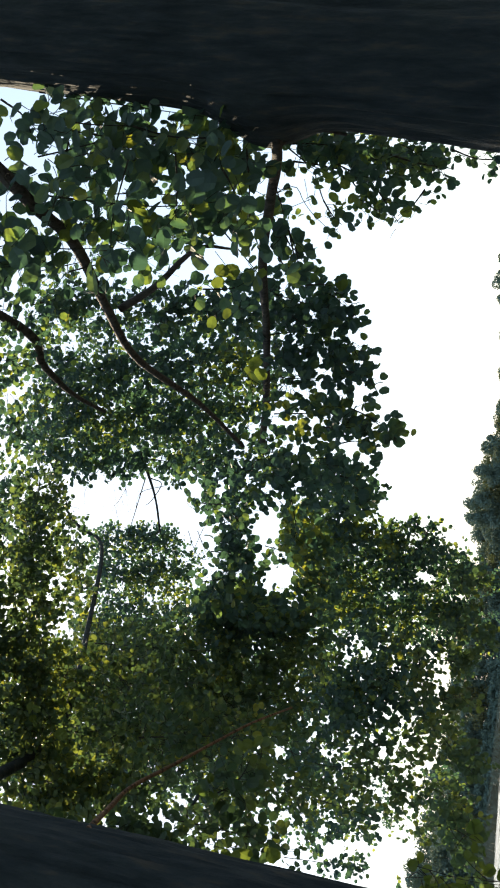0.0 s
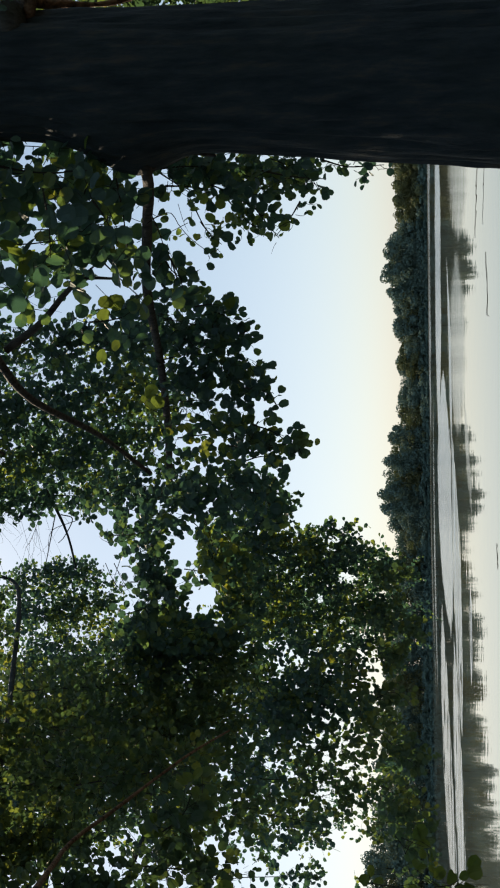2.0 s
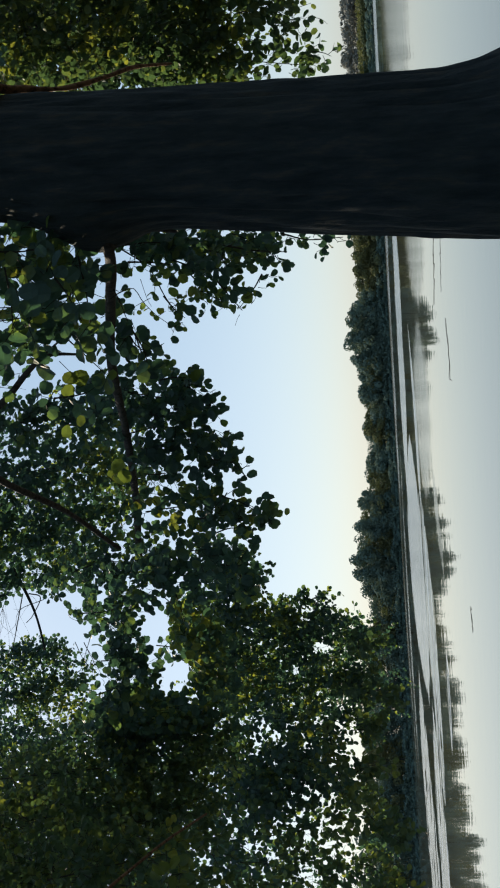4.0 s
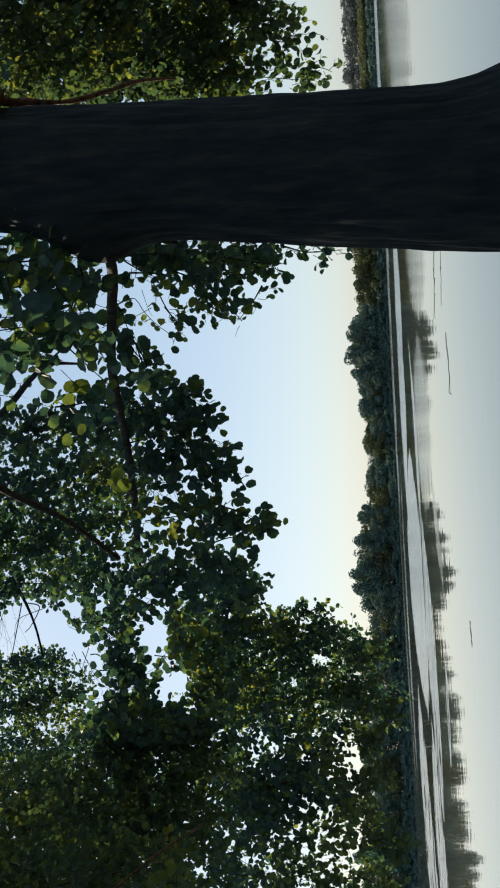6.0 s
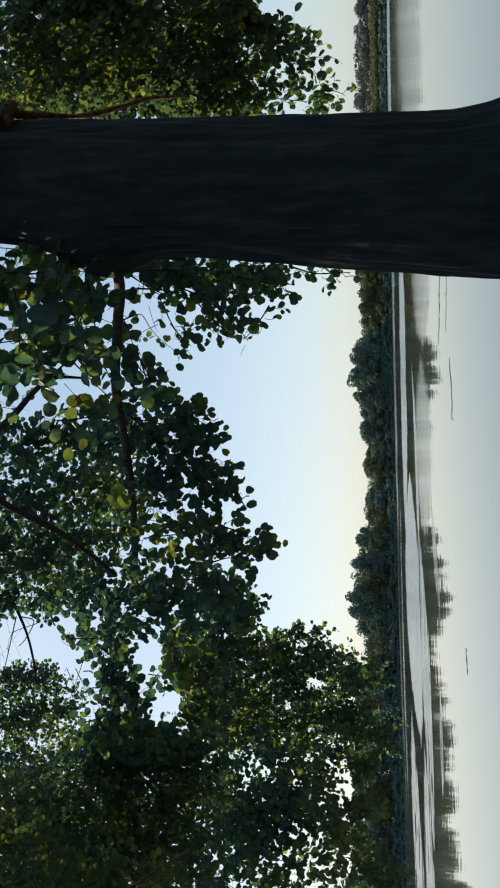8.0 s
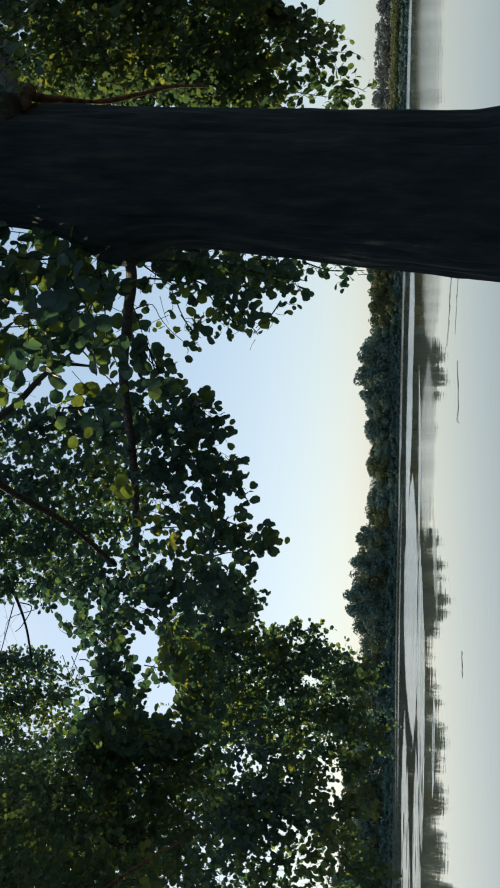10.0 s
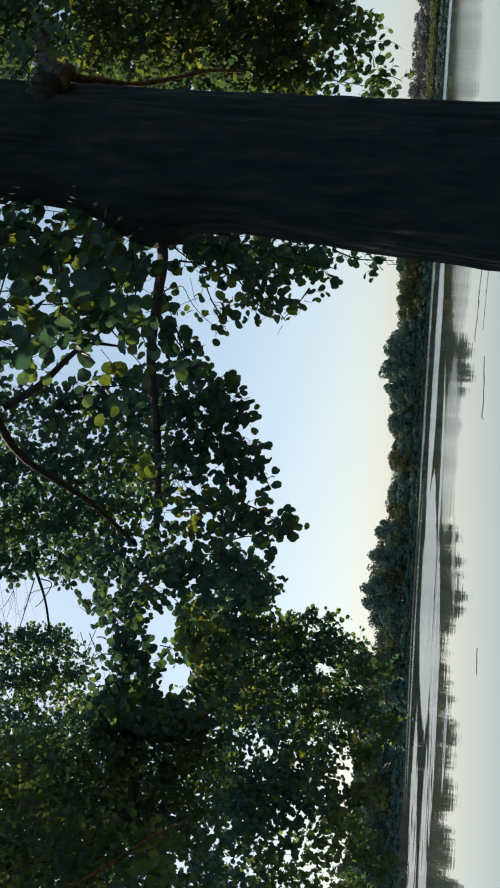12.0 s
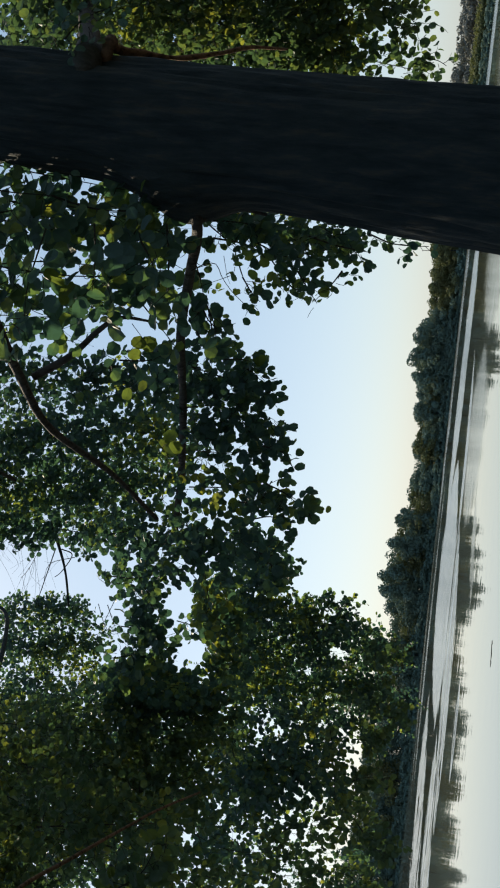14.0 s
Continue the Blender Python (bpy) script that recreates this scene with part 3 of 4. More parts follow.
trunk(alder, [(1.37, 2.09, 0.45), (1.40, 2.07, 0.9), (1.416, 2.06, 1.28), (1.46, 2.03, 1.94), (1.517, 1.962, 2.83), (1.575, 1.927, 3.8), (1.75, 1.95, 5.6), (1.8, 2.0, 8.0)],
      [0.245, 0.228, 0.211, 0.183, 0.158, 0.142, 0.10, 0.05], M_BARK_SHADED, flare=(1.34, 0.5, -25), collar=(2.28, 0.13, 0.075, 144), rows=420, sides=150, seed=3)
main_limb = limb(alder, "limb", [(1.48, 2.06, 2.22), (1.28, 2.08, 2.23), (1.25, 2.17, 2.25), (1.22, 2.38, 2.318), (1.14, 2.63, 2.39), (1.04, 2.99, 2.45), (0.90, 3.44, 2.54), (0.72, 3.97, 2.67)], 0.0165, 0.014, M_LIMB, 60, 12, seed=1)
limb(alder, "limb", [(1.26, 2.13, 2.25), (1.28, 2.10, 2.21), (1.31, 2.10, 2.15), (1.33, 2.16, 2.06)], 0.010, 0.004, M_LIMB, 16, 12, seed=4)
high_limb = limb(alder, "limb", [(1.60, 1.95, 3.35), (1.20, 1.73, 3.22), (1.12, 1.91, 3.03), (1.04, 2.07, 2.92), (1.01, 2.25, 2.87), (0.93, 2.58, 2.89), (0.86, 2.89, 2.89), (0.83, 3.33, 2.79), (0.75, 3.71, 2.69)], 0.026, 0.009, M_LIMB, 50, 12, seed=2)
limb(alder, "limb", [(0.96, 2.65, 2.88), (1.04, 2.62, 2.75), (1.12, 2.57, 2.65), (1.15, 2.53, 2.57), (1.16, 2.56, 2.48)], 0.014, 0.004, M_LIMB, 24, 8, seed=5)
limb(alder, "limb", [(1.12, 2.57, 2.65), (1.14, 2.54, 2.61), (1.17, 2.48, 2.52)], 0.008, 0.003, M_LIMB, 12, 6, seed=6)
limb(alder, "limb", [(1.66, 1.94, 4.4), (1.2, 2.4, 4.3), (1.07, 3.18, 3.64), (0.95, 3.39, 3.57), (0.88, 3.57, 3.50), (0.87, 3.83, 3.45)], 0.03, 0.008, M_LIMB, 40, 10, seed=7)
limb(alder, "limb", [(1.68, 1.94, 4.8), (1.3, 1.0, 5.4), (0.9, 0.0, 5.9)], 0.035, 0.01, M_LIMB, 30, 10, seed=8)
limb(alder, "limb", [(1.72, 1.95, 5.2), (0.9, 2.9, 6.0), (0.1, 3.8, 6.3)], 0.035, 0.01, M_LIMB, 30, 10, seed=9)
limb(alder, "limb", [(1.53, 1.99, 2.56), (1.55, 1.83, 2.53), (1.66, 1.91, 2.58), (2.11, 2.32, 2.83), (2.75, 2.85, 3.19), (3.31, 3.18, 3.49)], 0.04, 0.03, M_LIMB, 24, 14, seed=51)
limb(alder, "limb", [(1.55, 2.0, 2.56), (1.59, 1.84, 2.49), (1.64, 1.85, 2.49), (1.65, 1.89, 2.49), (1.69, 1.95, 2.44), (1.72, 2.00, 2.38), (1.76, 2.04, 2.32), (1.84, 2.11, 2.26), (1.93, 2.19, 2.21), (2.04, 2.32, 2.13)], 0.017, 0.004, M_BARK_RED_LIT, 60, 12, rough=0.35, seed=52, label="thin reddish branch with sunlight put in its bark colour")
A = Foliage(11, alder, M_LEAF, 300, high_limb)
# broad leaves close to the trunk
A.bough((1.27, 2.02, 2.93), (1.33, 2.19, 2.44), 0.103, 80, 0.052, True)
A.bough((1.15, 1.99, 2.89), (1.22, 2.13, 2.28), 0.118, 130, 0.050, True)
A.bough((1.10, 2.12, 2.92), (1.18, 2.25, 2.34), 0.092, 90, 0.050, True)
A.bough((0.96, 2.15, 2.98), (1.00, 2.25, 2.79), 0.094, 31, 0.052, True)
A.bough((1.04, 2.22, 2.81), (1.13, 2.33, 2.50), 0.083, 41, 0.052, True)
A.bough((0.95, 2.32, 2.91), (1.01, 2.43, 2.67), 0.067, 11, 0.057, True)
A.bough((1.13, 2.35, 2.45), (1.03, 2.44, 2.34), 0.052, 11, 0.040, True)
A.bough((0.99, 2.50, 2.53), (1.05, 2.54, 2.36), 0.067, 23, 0.048, True)
A.bough((1.12, 2.32, 2.23), (1.05, 2.47, 2.22), 0.040, 14, 0.031, True)
# above the view
A.bough((0.95, 1.99, 3.20), (0.96, 2.15, 2.99), 0.208, 205, 0.054)
A.bough((0.89, 3.01, 3.97), (0.84, 3.06, 3.57), 0.348, 1254, 0.033)
# twigs right under the fork
A.bough((1.54, 2.54, 2.29), (1.54, 2.73, 2.01), 0.106, 369, 0.025)
A.bough((1.46, 2.63, 2.14), (1.43, 2.79, 2.01), 0.071, 97, 0.025)
A.bough((1.45, 2.61, 2.25), (1.34, 2.68, 2.19), 0.041, 32, 0.025)
A.bough((1.62, 2.68, 2.00), (1.54, 2.75, 1.84), 0.064, 83, 0.026)
A.bough((1.50, 2.76, 1.91), (1.40, 2.81, 2.00), 0.038, 20, 0.026)
A.bough((1.62, 2.71, 1.83), (1.65, 2.82, 1.63), 0.039, 55, 0.026)
# drooping bough in the middle
A.bough((1.20, 2.99, 2.51), (1.14, 2.98, 2.25), 0.112, 266, 0.032)
A.bough((1.05, 3.06, 2.46), (1.07, 3.12, 2.21), 0.114, 261, 0.033)
A.bough((0.94, 3.21, 2.46), (0.94, 3.17, 2.18), 0.108, 220, 0.036)
A.bough((0.82, 3.35, 2.47), (0.82, 3.30, 2.24), 0.100, 156, 0.037)
A.bough((0.75, 3.21, 2.23), (0.77, 3.24, 2.09), 0.054, 56, 0.032)
A.bough((0.70, 3.24, 2.17), (0.71, 3.26, 2.06), 0.041, 16, 0.037)
A.bough((1.12, 3.00, 2.21), (1.11, 3.01, 2.17), 0.031, 4, 0.037)
A.bough((0.69, 3.48, 2.49), (0.68, 3.44, 2.22), 0.103, 148, 0.036)
A.bough((0.59, 3.58, 2.57), (0.61, 3.65, 2.29), 0.127, 258, 0.036)
# crown behind the limbs
A.bough((1.16, 3.20, 3.57), (1.23, 3.40, 3.17), 0.149, 681, 0.028)
A.bough((1.23, 3.40, 3.17), (1.32, 3.56, 2.68), 0.149, 672, 0.032)
A.bough((1.16, 3.93, 3.97), (1.22, 4.00, 3.38), 0.192, 901, 0.030)
A.bough((1.19, 4.00, 3.40), (1.24, 4.02, 2.73), 0.184, 1074, 0.030)
A.bough((0.95, 4.18, 4.06), (0.99, 4.26, 3.44), 0.201, 1246, 0.029)
A.bough((1.00, 4.24, 3.47), (1.02, 4.08, 2.72), 0.188, 1268, 0.029)
A.bough((0.74, 4.41, 4.14), (0.82, 4.49, 3.50), 0.171, 967, 0.030)
A.bough((0.79, 4.50, 3.50), (0.79, 4.42, 3.14), 0.146, 370, 0.031)
A.bough((0.71, 4.05, 3.03), (0.71, 3.96, 2.64), 0.144, 417, 0.033)
A.bough((0.50, 3.91, 2.92), (0.54, 3.79, 2.62), 0.116, 188, 0.032)
# finer leaves further back in the crown
A.bough((1.77, 5.17, 4.80), (2.00, 5.55, 3.32), 0.281, 1754, 0.027)
A.bough((1.45, 5.46, 4.88), (1.64, 5.68, 3.30), 0.286, 2305, 0.028)
A.bough((1.10, 5.74, 4.96), (1.26, 5.90, 3.59), 0.295, 2271, 0.029)
A.bough((1.49, 3.63, 3.87), (1.85, 3.53, 2.76), 0.197, 360, 0.030)
A.spray((0.79, 4.60, 3.75), (0.40, 5.00, 3.97), 14, 0.35)
A.spray((0.84, 4.58, 3.54), (0.53, 4.76, 3.74), 14, 0.35)
A.spray((0.66, 4.57, 3.37), (0.48, 4.54, 3.50), 6, 0.15)
A.spray((0.39, 4.11, 2.97), (0.26, 4.15, 2.90), 5, 0.12)
A.spray((1.00, 2.26, 2.89), (0.90, 2.34, 2.93), 8, 0.12, 0.001)
# bare hooked twigs beside the fork and in the openings
for line, r in [([(1.07, 2.03, 2.20), (1.09, 2.03, 2.17), (1.10, 2.04, 2.14), (1.07, 2.06, 2.12), (1.04, 2.08, 2.09), (1.02, 2.10, 2.06), (1.00, 2.11, 2.05)], 0.0014),
                ([(1.08, 2.06, 2.10), (1.06, 2.06, 2.14), (1.04, 2.06, 2.18)], 0.0010), ([(1.12, 2.03, 2.12), (1.08, 2.06, 2.11), (1.06, 2.07, 2.10)], 0.0008),
                ([(0.92, 2.06, 2.34), (0.89, 2.08, 2.31), (0.86, 2.10, 2.28)], 0.0010),
                ([(0.73, 4.80, 3.59), (0.51, 4.81, 3.62), (0.38, 4.82, 3.64)], 0.0035), ([(0.73, 4.81, 3.56), (0.71, 4.84, 3.50), (0.61, 4.84, 3.54), (0.57, 4.83, 3.57)], 0.0040),
                ([(0.50, 4.97, 3.24), (0.39, 4.97, 3.27), (0.27, 4.96, 3.30)], 0.0022), ([(0.47, 4.94, 3.32), (0.37, 4.96, 3.27), (0.32, 4.99, 3.22), (0.35, 5.01, 3.15)], 0.0022)]:
    A.twig(spline(line, 16), r, r * 0.5, 5)
# leaves bridging the two openings
A.bough((0.42, 4.69, 2.78), (0.41, 4.75, 2.57), 0.055, 57, 0.040)
A.bough((0.59, 4.02, 2.51), (0.39, 4.05, 2.48), 0.075, 74, 0.038)
A.bough((1.37, 2.01, 2.95), (1.40, 2.18, 2.50), 0.041, 42, 0.043, True)
A.bough((1.33, 2.18, 3.04), (1.42, 2.35, 2.37), 0.110, 129, 0.042, True)
A.bough((1.19, 2.35, 3.10), (1.29, 2.53, 2.40), 0.136, 124, 0.044, True)
A.bough((1.49, 2.46, 2.26), (1.49, 2.50, 2.12), 0.056, 125, 0.024)
A.bough((1.42, 2.38, 2.29), (1.37, 2.43, 2.20), 0.038, 35, 0.023)
A.bough((1.65, 2.76, 2.11), (1.62, 2.82, 1.87), 0.070, 170, 0.024)
A.bough((1.15, 2.41, 2.25), (1.04, 2.48, 2.21), 0.033, 24, 0.032)
A.bough((1.22, 2.26, 2.27), (1.14, 2.31, 2.24), 0.021, 7, 0.025)
A.bough((1.21, 3.04, 2.35), (1.20, 3.07, 2.23), 0.054, 57, 0.030)
A.bough((1.04, 3.12, 2.25), (0.97, 3.17, 2.16), 0.050, 52, 0.032)
A.bough((0.49, 4.13, 2.88), (0.40, 4.18, 2.76), 0.064, 52, 0.034)
A.bough((0.80, 3.24, 2.16), (0.75, 3.27, 2.04), 0.027, 35, 0.030)
A.bough((0.77, 3.23, 2.11), (0.77, 3.25, 2.02), 0.029, 24, 0.030)
A.bough((1.59, 1.79, 2.59), (1.68, 1.77, 2.47), 0.059, 76, 0.025)
A.bough((1.39, 1.99, 2.95), (1.41, 2.10, 2.65), 0.049, 92, 0.031)
A.bough((1.52, 2.45, 2.33), (1.53, 2.48, 2.23), 0.028, 29, 0.023)
# hanging fingers and lobes at the edge of the drooping bough
A.bough((0.81, 3.12, 2.12), (0.75, 3.10, 2.00), 0.031, 30, 0.039)
A.bough((0.75, 3.10, 2.00), (0.70, 3.07, 1.93), 0.022, 13, 0.041)
A.bough((0.62, 3.46, 2.19), (0.62, 3.48, 2.08), 0.050, 46, 0.041)
A.bough((0.57, 3.48, 2.15), (0.51, 3.50, 2.08), 0.041, 30, 0.039)
A.bough((0.94, 3.08, 2.15), (0.91, 3.10, 2.05), 0.037, 34, 0.037)
A.bough((1.03, 3.05, 2.13), (0.98, 3.08, 2.09), 0.033, 24, 0.037)
A.bough((1.19, 2.97, 2.23), (1.16, 2.99, 2.18), 0.033, 26, 0.035)
A.bough((1.15, 3.00, 2.16), (1.13, 3.02, 2.13), 0.017, 5, 0.046)
A.bough((1.17, 2.85, 2.29), (1.18, 2.87, 2.20), 0.024, 22, 0.030)
A.bough((1.06, 2.24, 2.21), (1.02, 2.27, 2.17), 0.020, 9, 0.043)
A.bough((1.01, 2.26, 2.23), (0.97, 2.29, 2.18), 0.026, 12, 0.043)
# sprays close under the fork
A.bough((1.38, 2.29, 2.26), (1.42, 2.37, 2.10), 0.036, 44, 0.030)
A.bough((1.34, 2.32, 2.25), (1.36, 2.40, 2.12), 0.039, 44, 0.032)
A.bough((1.40, 2.43, 2.15), (1.40, 2.53, 2.00), 0.048, 50, 0.035)
A.bough((1.28, 2.44, 2.17), (1.22, 2.48, 2.11), 0.029, 12, 0.036)
A.bough((1.39, 2.58, 2.03), (1.31, 2.64, 1.96), 0.034, 16, 0.034)
A.bough((1.49, 2.53, 2.00), (1.52, 2.66, 1.81), 0.031, 28, 0.035)
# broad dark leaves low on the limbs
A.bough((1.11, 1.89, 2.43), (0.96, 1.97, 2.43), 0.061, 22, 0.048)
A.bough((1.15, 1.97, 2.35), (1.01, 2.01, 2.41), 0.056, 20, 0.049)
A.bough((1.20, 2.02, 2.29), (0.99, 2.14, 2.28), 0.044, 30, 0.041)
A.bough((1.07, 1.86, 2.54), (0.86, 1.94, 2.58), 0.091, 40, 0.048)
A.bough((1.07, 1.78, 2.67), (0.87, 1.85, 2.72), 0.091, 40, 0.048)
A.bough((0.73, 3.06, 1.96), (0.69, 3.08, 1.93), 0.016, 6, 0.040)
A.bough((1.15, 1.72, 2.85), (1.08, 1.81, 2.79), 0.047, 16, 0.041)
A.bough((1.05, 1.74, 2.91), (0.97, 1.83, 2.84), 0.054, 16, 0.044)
# along the shaded edge of the trunk
A.bough((1.19, 1.90, 2.57), (1.21, 1.99, 2.36), 0.021, 22, 0.038)
A.bough((1.15, 1.78, 2.79), (1.19, 1.90, 2.57), 0.025, 34, 0.038)
A.bough((1.10, 1.95, 2.32), (1.01, 2.02, 2.27), 0.055, 14, 0.045)
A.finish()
# single yellower leaves among the green
Y1 = Foliage(16, alder, M_LEAF_YELLOW, 60, main_limb)
Y1.bough((1.02, 2.20, 2.65), (0.94, 2.29, 2.53), 0.103, 4, 0.058, True, stem=0.0008)
Y1.bough((0.97, 2.08, 2.90), (0.88, 2.15, 2.85), 0.089, 3, 0.058, True, stem=0.0008)
Y1.bough((0.96, 2.42, 2.47), (0.89, 2.46, 2.43), 0.091, 5, 0.047, True, stem=0.0008)
Y1.bough((0.78, 2.62, 2.40), (0.68, 2.67, 2.34), 0.095, 6, 0.045, True, stem=0.0008)
Y1.bough((1.15, 1.99, 2.44), (1.21, 2.05, 2.20), 0.063, 4, 0.045, True, stem=0.0008)
Y1.bough((1.09, 2.90, 2.22), (1.06, 2.93, 2.14), 0.057, 1, 0.050, True, stem=0.0008)
Y1.finish()

# upright trunk at the edge of the clearing, its shade in the dark bark colour
dark_tree = thing("alder_tree", (-0.72, 2.09, 0.72), "upright alder trunk, near-black with shade in its bark colour, with low leafy branches", "tree", "alders on the bank")
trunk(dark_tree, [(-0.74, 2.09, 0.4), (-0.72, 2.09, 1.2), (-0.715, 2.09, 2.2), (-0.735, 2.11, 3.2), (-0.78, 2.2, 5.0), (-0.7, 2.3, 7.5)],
      [0.23, 0.18, 0.17, 0.155, 0.12, 0.05], M_BARK_SHADED, flare=(1.3, 0.4, 180), rows=260, sides=110, seed=8)
low_limb = limb(dark_tree, "limb", [(-0.56, 2.09, 2.40), (-0.57, 2.44, 2.49), (-0.55, 2.65, 2.52), (-0.50, 2.89, 2.48), (-0.44, 3.13, 2.43), (-0.37, 3.36, 2.36), (-0.32, 3.79, 2.31)], 0.008, 0.004, M_BARK_RED_LIT, 30, 10, seed=21, label="thin reddish branch with sunlight put in its bark colour")
limb(dark_tree, "limb", [(-0.70, 2.15, 3.0), (-0.60, 3.16, 3.10), (-0.45, 3.76, 3.29), (-0.21, 4.51, 3.63), (0.33, 5.40, 4.06), (0.45, 5.50, 4.30), (0.62, 5.59, 4.53)], 0.022, 0.008, M_BARK_SHADED, 46, 10, seed=22)
limb(dark_tree, "limb", [(0.82, 4.48, 3.52), (0.68, 4.54, 3.45), (0.56, 4.57, 3.40), (0.40, 4.61, 3.36)], 0.009, 0.005, M_BARK_SHADED, 20, 8, seed=23)
limb(dark_tree, "limb", [(-0.7, 2.2, 3.6), (-1.4, 3.6, 4.2), (-2.3, 5.0, 4.4)], 0.04, 0.012, M_BARK_SHADED, 30, 10, seed=24)
limb(dark_tree, "limb", [(-0.7, 2.2, 4.2), (-0.6, 1.0, 4.9), (-0.4, -0.4, 5.3)], 0.04, 0.012, M_BARK_SHADED, 30, 10, seed=25)
D = Foliage(12, dark_tree, M_LEAF_BACKLIT, 250, low_limb)
D.gaps.append(((0.37, 3.33, 2.45), (0.72, 6.20, 3.25), 0.057))
D.gaps.append(((0.18, 3.38, 2.35), (0.36, 6.28, 3.06), 0.050))
D.gaps.append(((-0.39, 2.90, 2.14), (-0.80, 6.29, 2.87), 0.030))
D.gaps.append(((-0.09, 2.89, 2.27), (-0.16, 6.27, 3.15), 0.027))
D.bough((-0.68, 2.96, 2.50), (-0.70, 3.05, 2.15), 0.107, 196, 0.034, True)
D.bough((-0.59, 3.01, 2.37), (-0.45, 3.06, 2.27), 0.119, 90, 0.038, True)
D.bough((-0.50, 3.32, 2.78), (-0.44, 3.66, 2.38), 0.165, 727, 0.028, True)
D.bough((-0.34, 3.53, 3.33), (-0.33, 3.93, 2.92), 0.183, 1269, 0.028)
D.bough((-0.56, 3.47, 3.17), (-0.57, 3.77, 2.69), 0.176, 1228, 0.027)
D.bough((-0.67, 2.96, 3.02), (-0.64, 3.14, 2.63), 0.127, 1100, 0.026)
D.bough((-0.16, 3.32, 3.33), (-0.76, 3.01, 2.88), 0.147, 2293, 0.024)
D.bough((0.55, 3.94, 3.78), (-0.15, 3.52, 3.37), 0.144, 1633, 0.028)
D.bough((0.25, 3.27, 3.77), (-0.76, 3.03, 3.29), 0.311, 6465, 0.026)
D.bough((-0.24, 4.53, 3.58), (-0.08, 5.07, 2.60), 0.228, 1319, 0.033)
D.bough((-0.44, 4.68, 3.18), (-0.33, 5.07, 2.56), 0.228, 1057, 0.032)
# sprig low by the trunk
D.bough((-0.75, 2.58, 2.83), (-0.73, 2.76, 2.40), 0.089, 648, 0.030)
D.bough((-0.78, 4.31, 2.89), (-0.76, 4.45, 2.36), 0.171, 568, 0.032)
D.bough((-0.39, 4.87, 3.78), (-0.25, 5.25, 2.68), 0.281, 2619, 0.032)
D.bough((-0.64, 4.56, 3.91), (-0.51, 5.05, 2.59), 0.232, 1494, 0.033)
D.bough((-0.97, 4.30, 2.80), (-1.00, 4.41, 2.32), 0.098, 175, 0.032)
D.bough((0.58, 4.71, 4.05), (-0.10, 4.86, 3.83), 0.093, 393, 0.029)
D.bough((-0.45, 4.83, 2.65), (-0.84, 4.84, 2.38), 0.149, 213, 0.032)
# Bough above the view, added to shade the leaves below it.
D.bough((0.07, 3.21, 4.20), (-1.11, 3.28, 3.87), 0.469, 4491, 0.040)
D.finish()
# bough that hangs between the openings, its deeper shade in the teal leaf colour
D2 = Foliage(19, dark_tree, M_LEAF)
D2.gaps += D.gaps[:2]
D2.bough((-0.01, 4.72, 3.11), (0.08, 5.08, 2.55), 0.190, 1289, 0.038)
D2.bough((0.32, 4.34, 2.96), (0.30, 4.58, 2.84), 0.109, 100, 0.041)
D2.bough((0.16, 4.34, 2.98), (0.18, 4.61, 2.78), 0.093, 136, 0.041)
D2.bough((0.40, 4.34, 2.93), (0.25, 4.41, 2.74), 0.091, 144, 0.040)
D2.bough((0.61, 4.51, 2.59), (0.42, 4.56, 2.48), 0.140, 371, 0.039)
D2.bough((0.43, 4.74, 2.60), (0.21, 4.79, 2.45), 0.097, 262, 0.038)
D2.bough((0.01, 4.72, 3.11), (0.04, 4.85, 2.66), 0.099, 478, 0.037)
D2.bough((0.49, 4.35, 2.87), (0.09, 4.48, 2.85), 0.100, 110, 0.050)
D2.bough((0.54, 4.11, 2.94), (0.49, 4.14, 2.86), 0.061, 34, 0.047)
D2.bough((0.60, 4.20, 2.61), (0.43, 4.25, 2.47), 0.083, 80, 0.044)
D2.bough((0.38, 4.65, 2.56), (0.16, 4.67, 2.53), 0.097, 120, 0.042)
D2.bough((0.09, 4.54, 3.02), (0.10, 4.65, 2.64), 0.079, 140, 0.042)
D2.finish()
Y2 = Foliage(17, dark_tree, M_LEAF_YELLOW, 120, low_limb)
Y2.bough((-0.67, 2.77, 2.41), (-0.67, 2.85, 2.11), 0.114, 11, 0.047, True, stem=0.0008)
Y2.bough((-0.40, 2.94, 2.38), (-0.59, 2.95, 2.22), 0.175, 12, 0.048, True, stem=0.0008)
Y2.bough((-0.30, 2.97, 3.11), (-0.51, 3.02, 2.96), 0.192, 16, 0.040, True, stem=0.0008)
Y2.bough((-0.54, 2.28, 1.67), (-0.50, 2.29, 1.37), 0.053, 19, 0.028, True, stem=0.0008)
Y2.bough((-0.50, 2.29, 1.64), (-0.50, 2.29, 1.60), 0.023, 2, 0.028, True, stem=0.0008)
Y2.bough((-0.46, 2.04, 1.63), (-0.45, 2.05, 1.40), 0.021, 20, 0.034, True, stem=0.001)
Y2.bough((-0.40, 2.24, 1.58), (-0.43, 2.24, 1.54), 0.020, 5, 0.038, True, stem=0.001)
Y2.finish()

# tree further along the bank, its boughs hanging over the water
bank_tree = thing("alder_tree", (-3.6, 5.2, 0.35), "leafy alder along the bank with boughs hanging over the water", "tree", "alders on the bank")
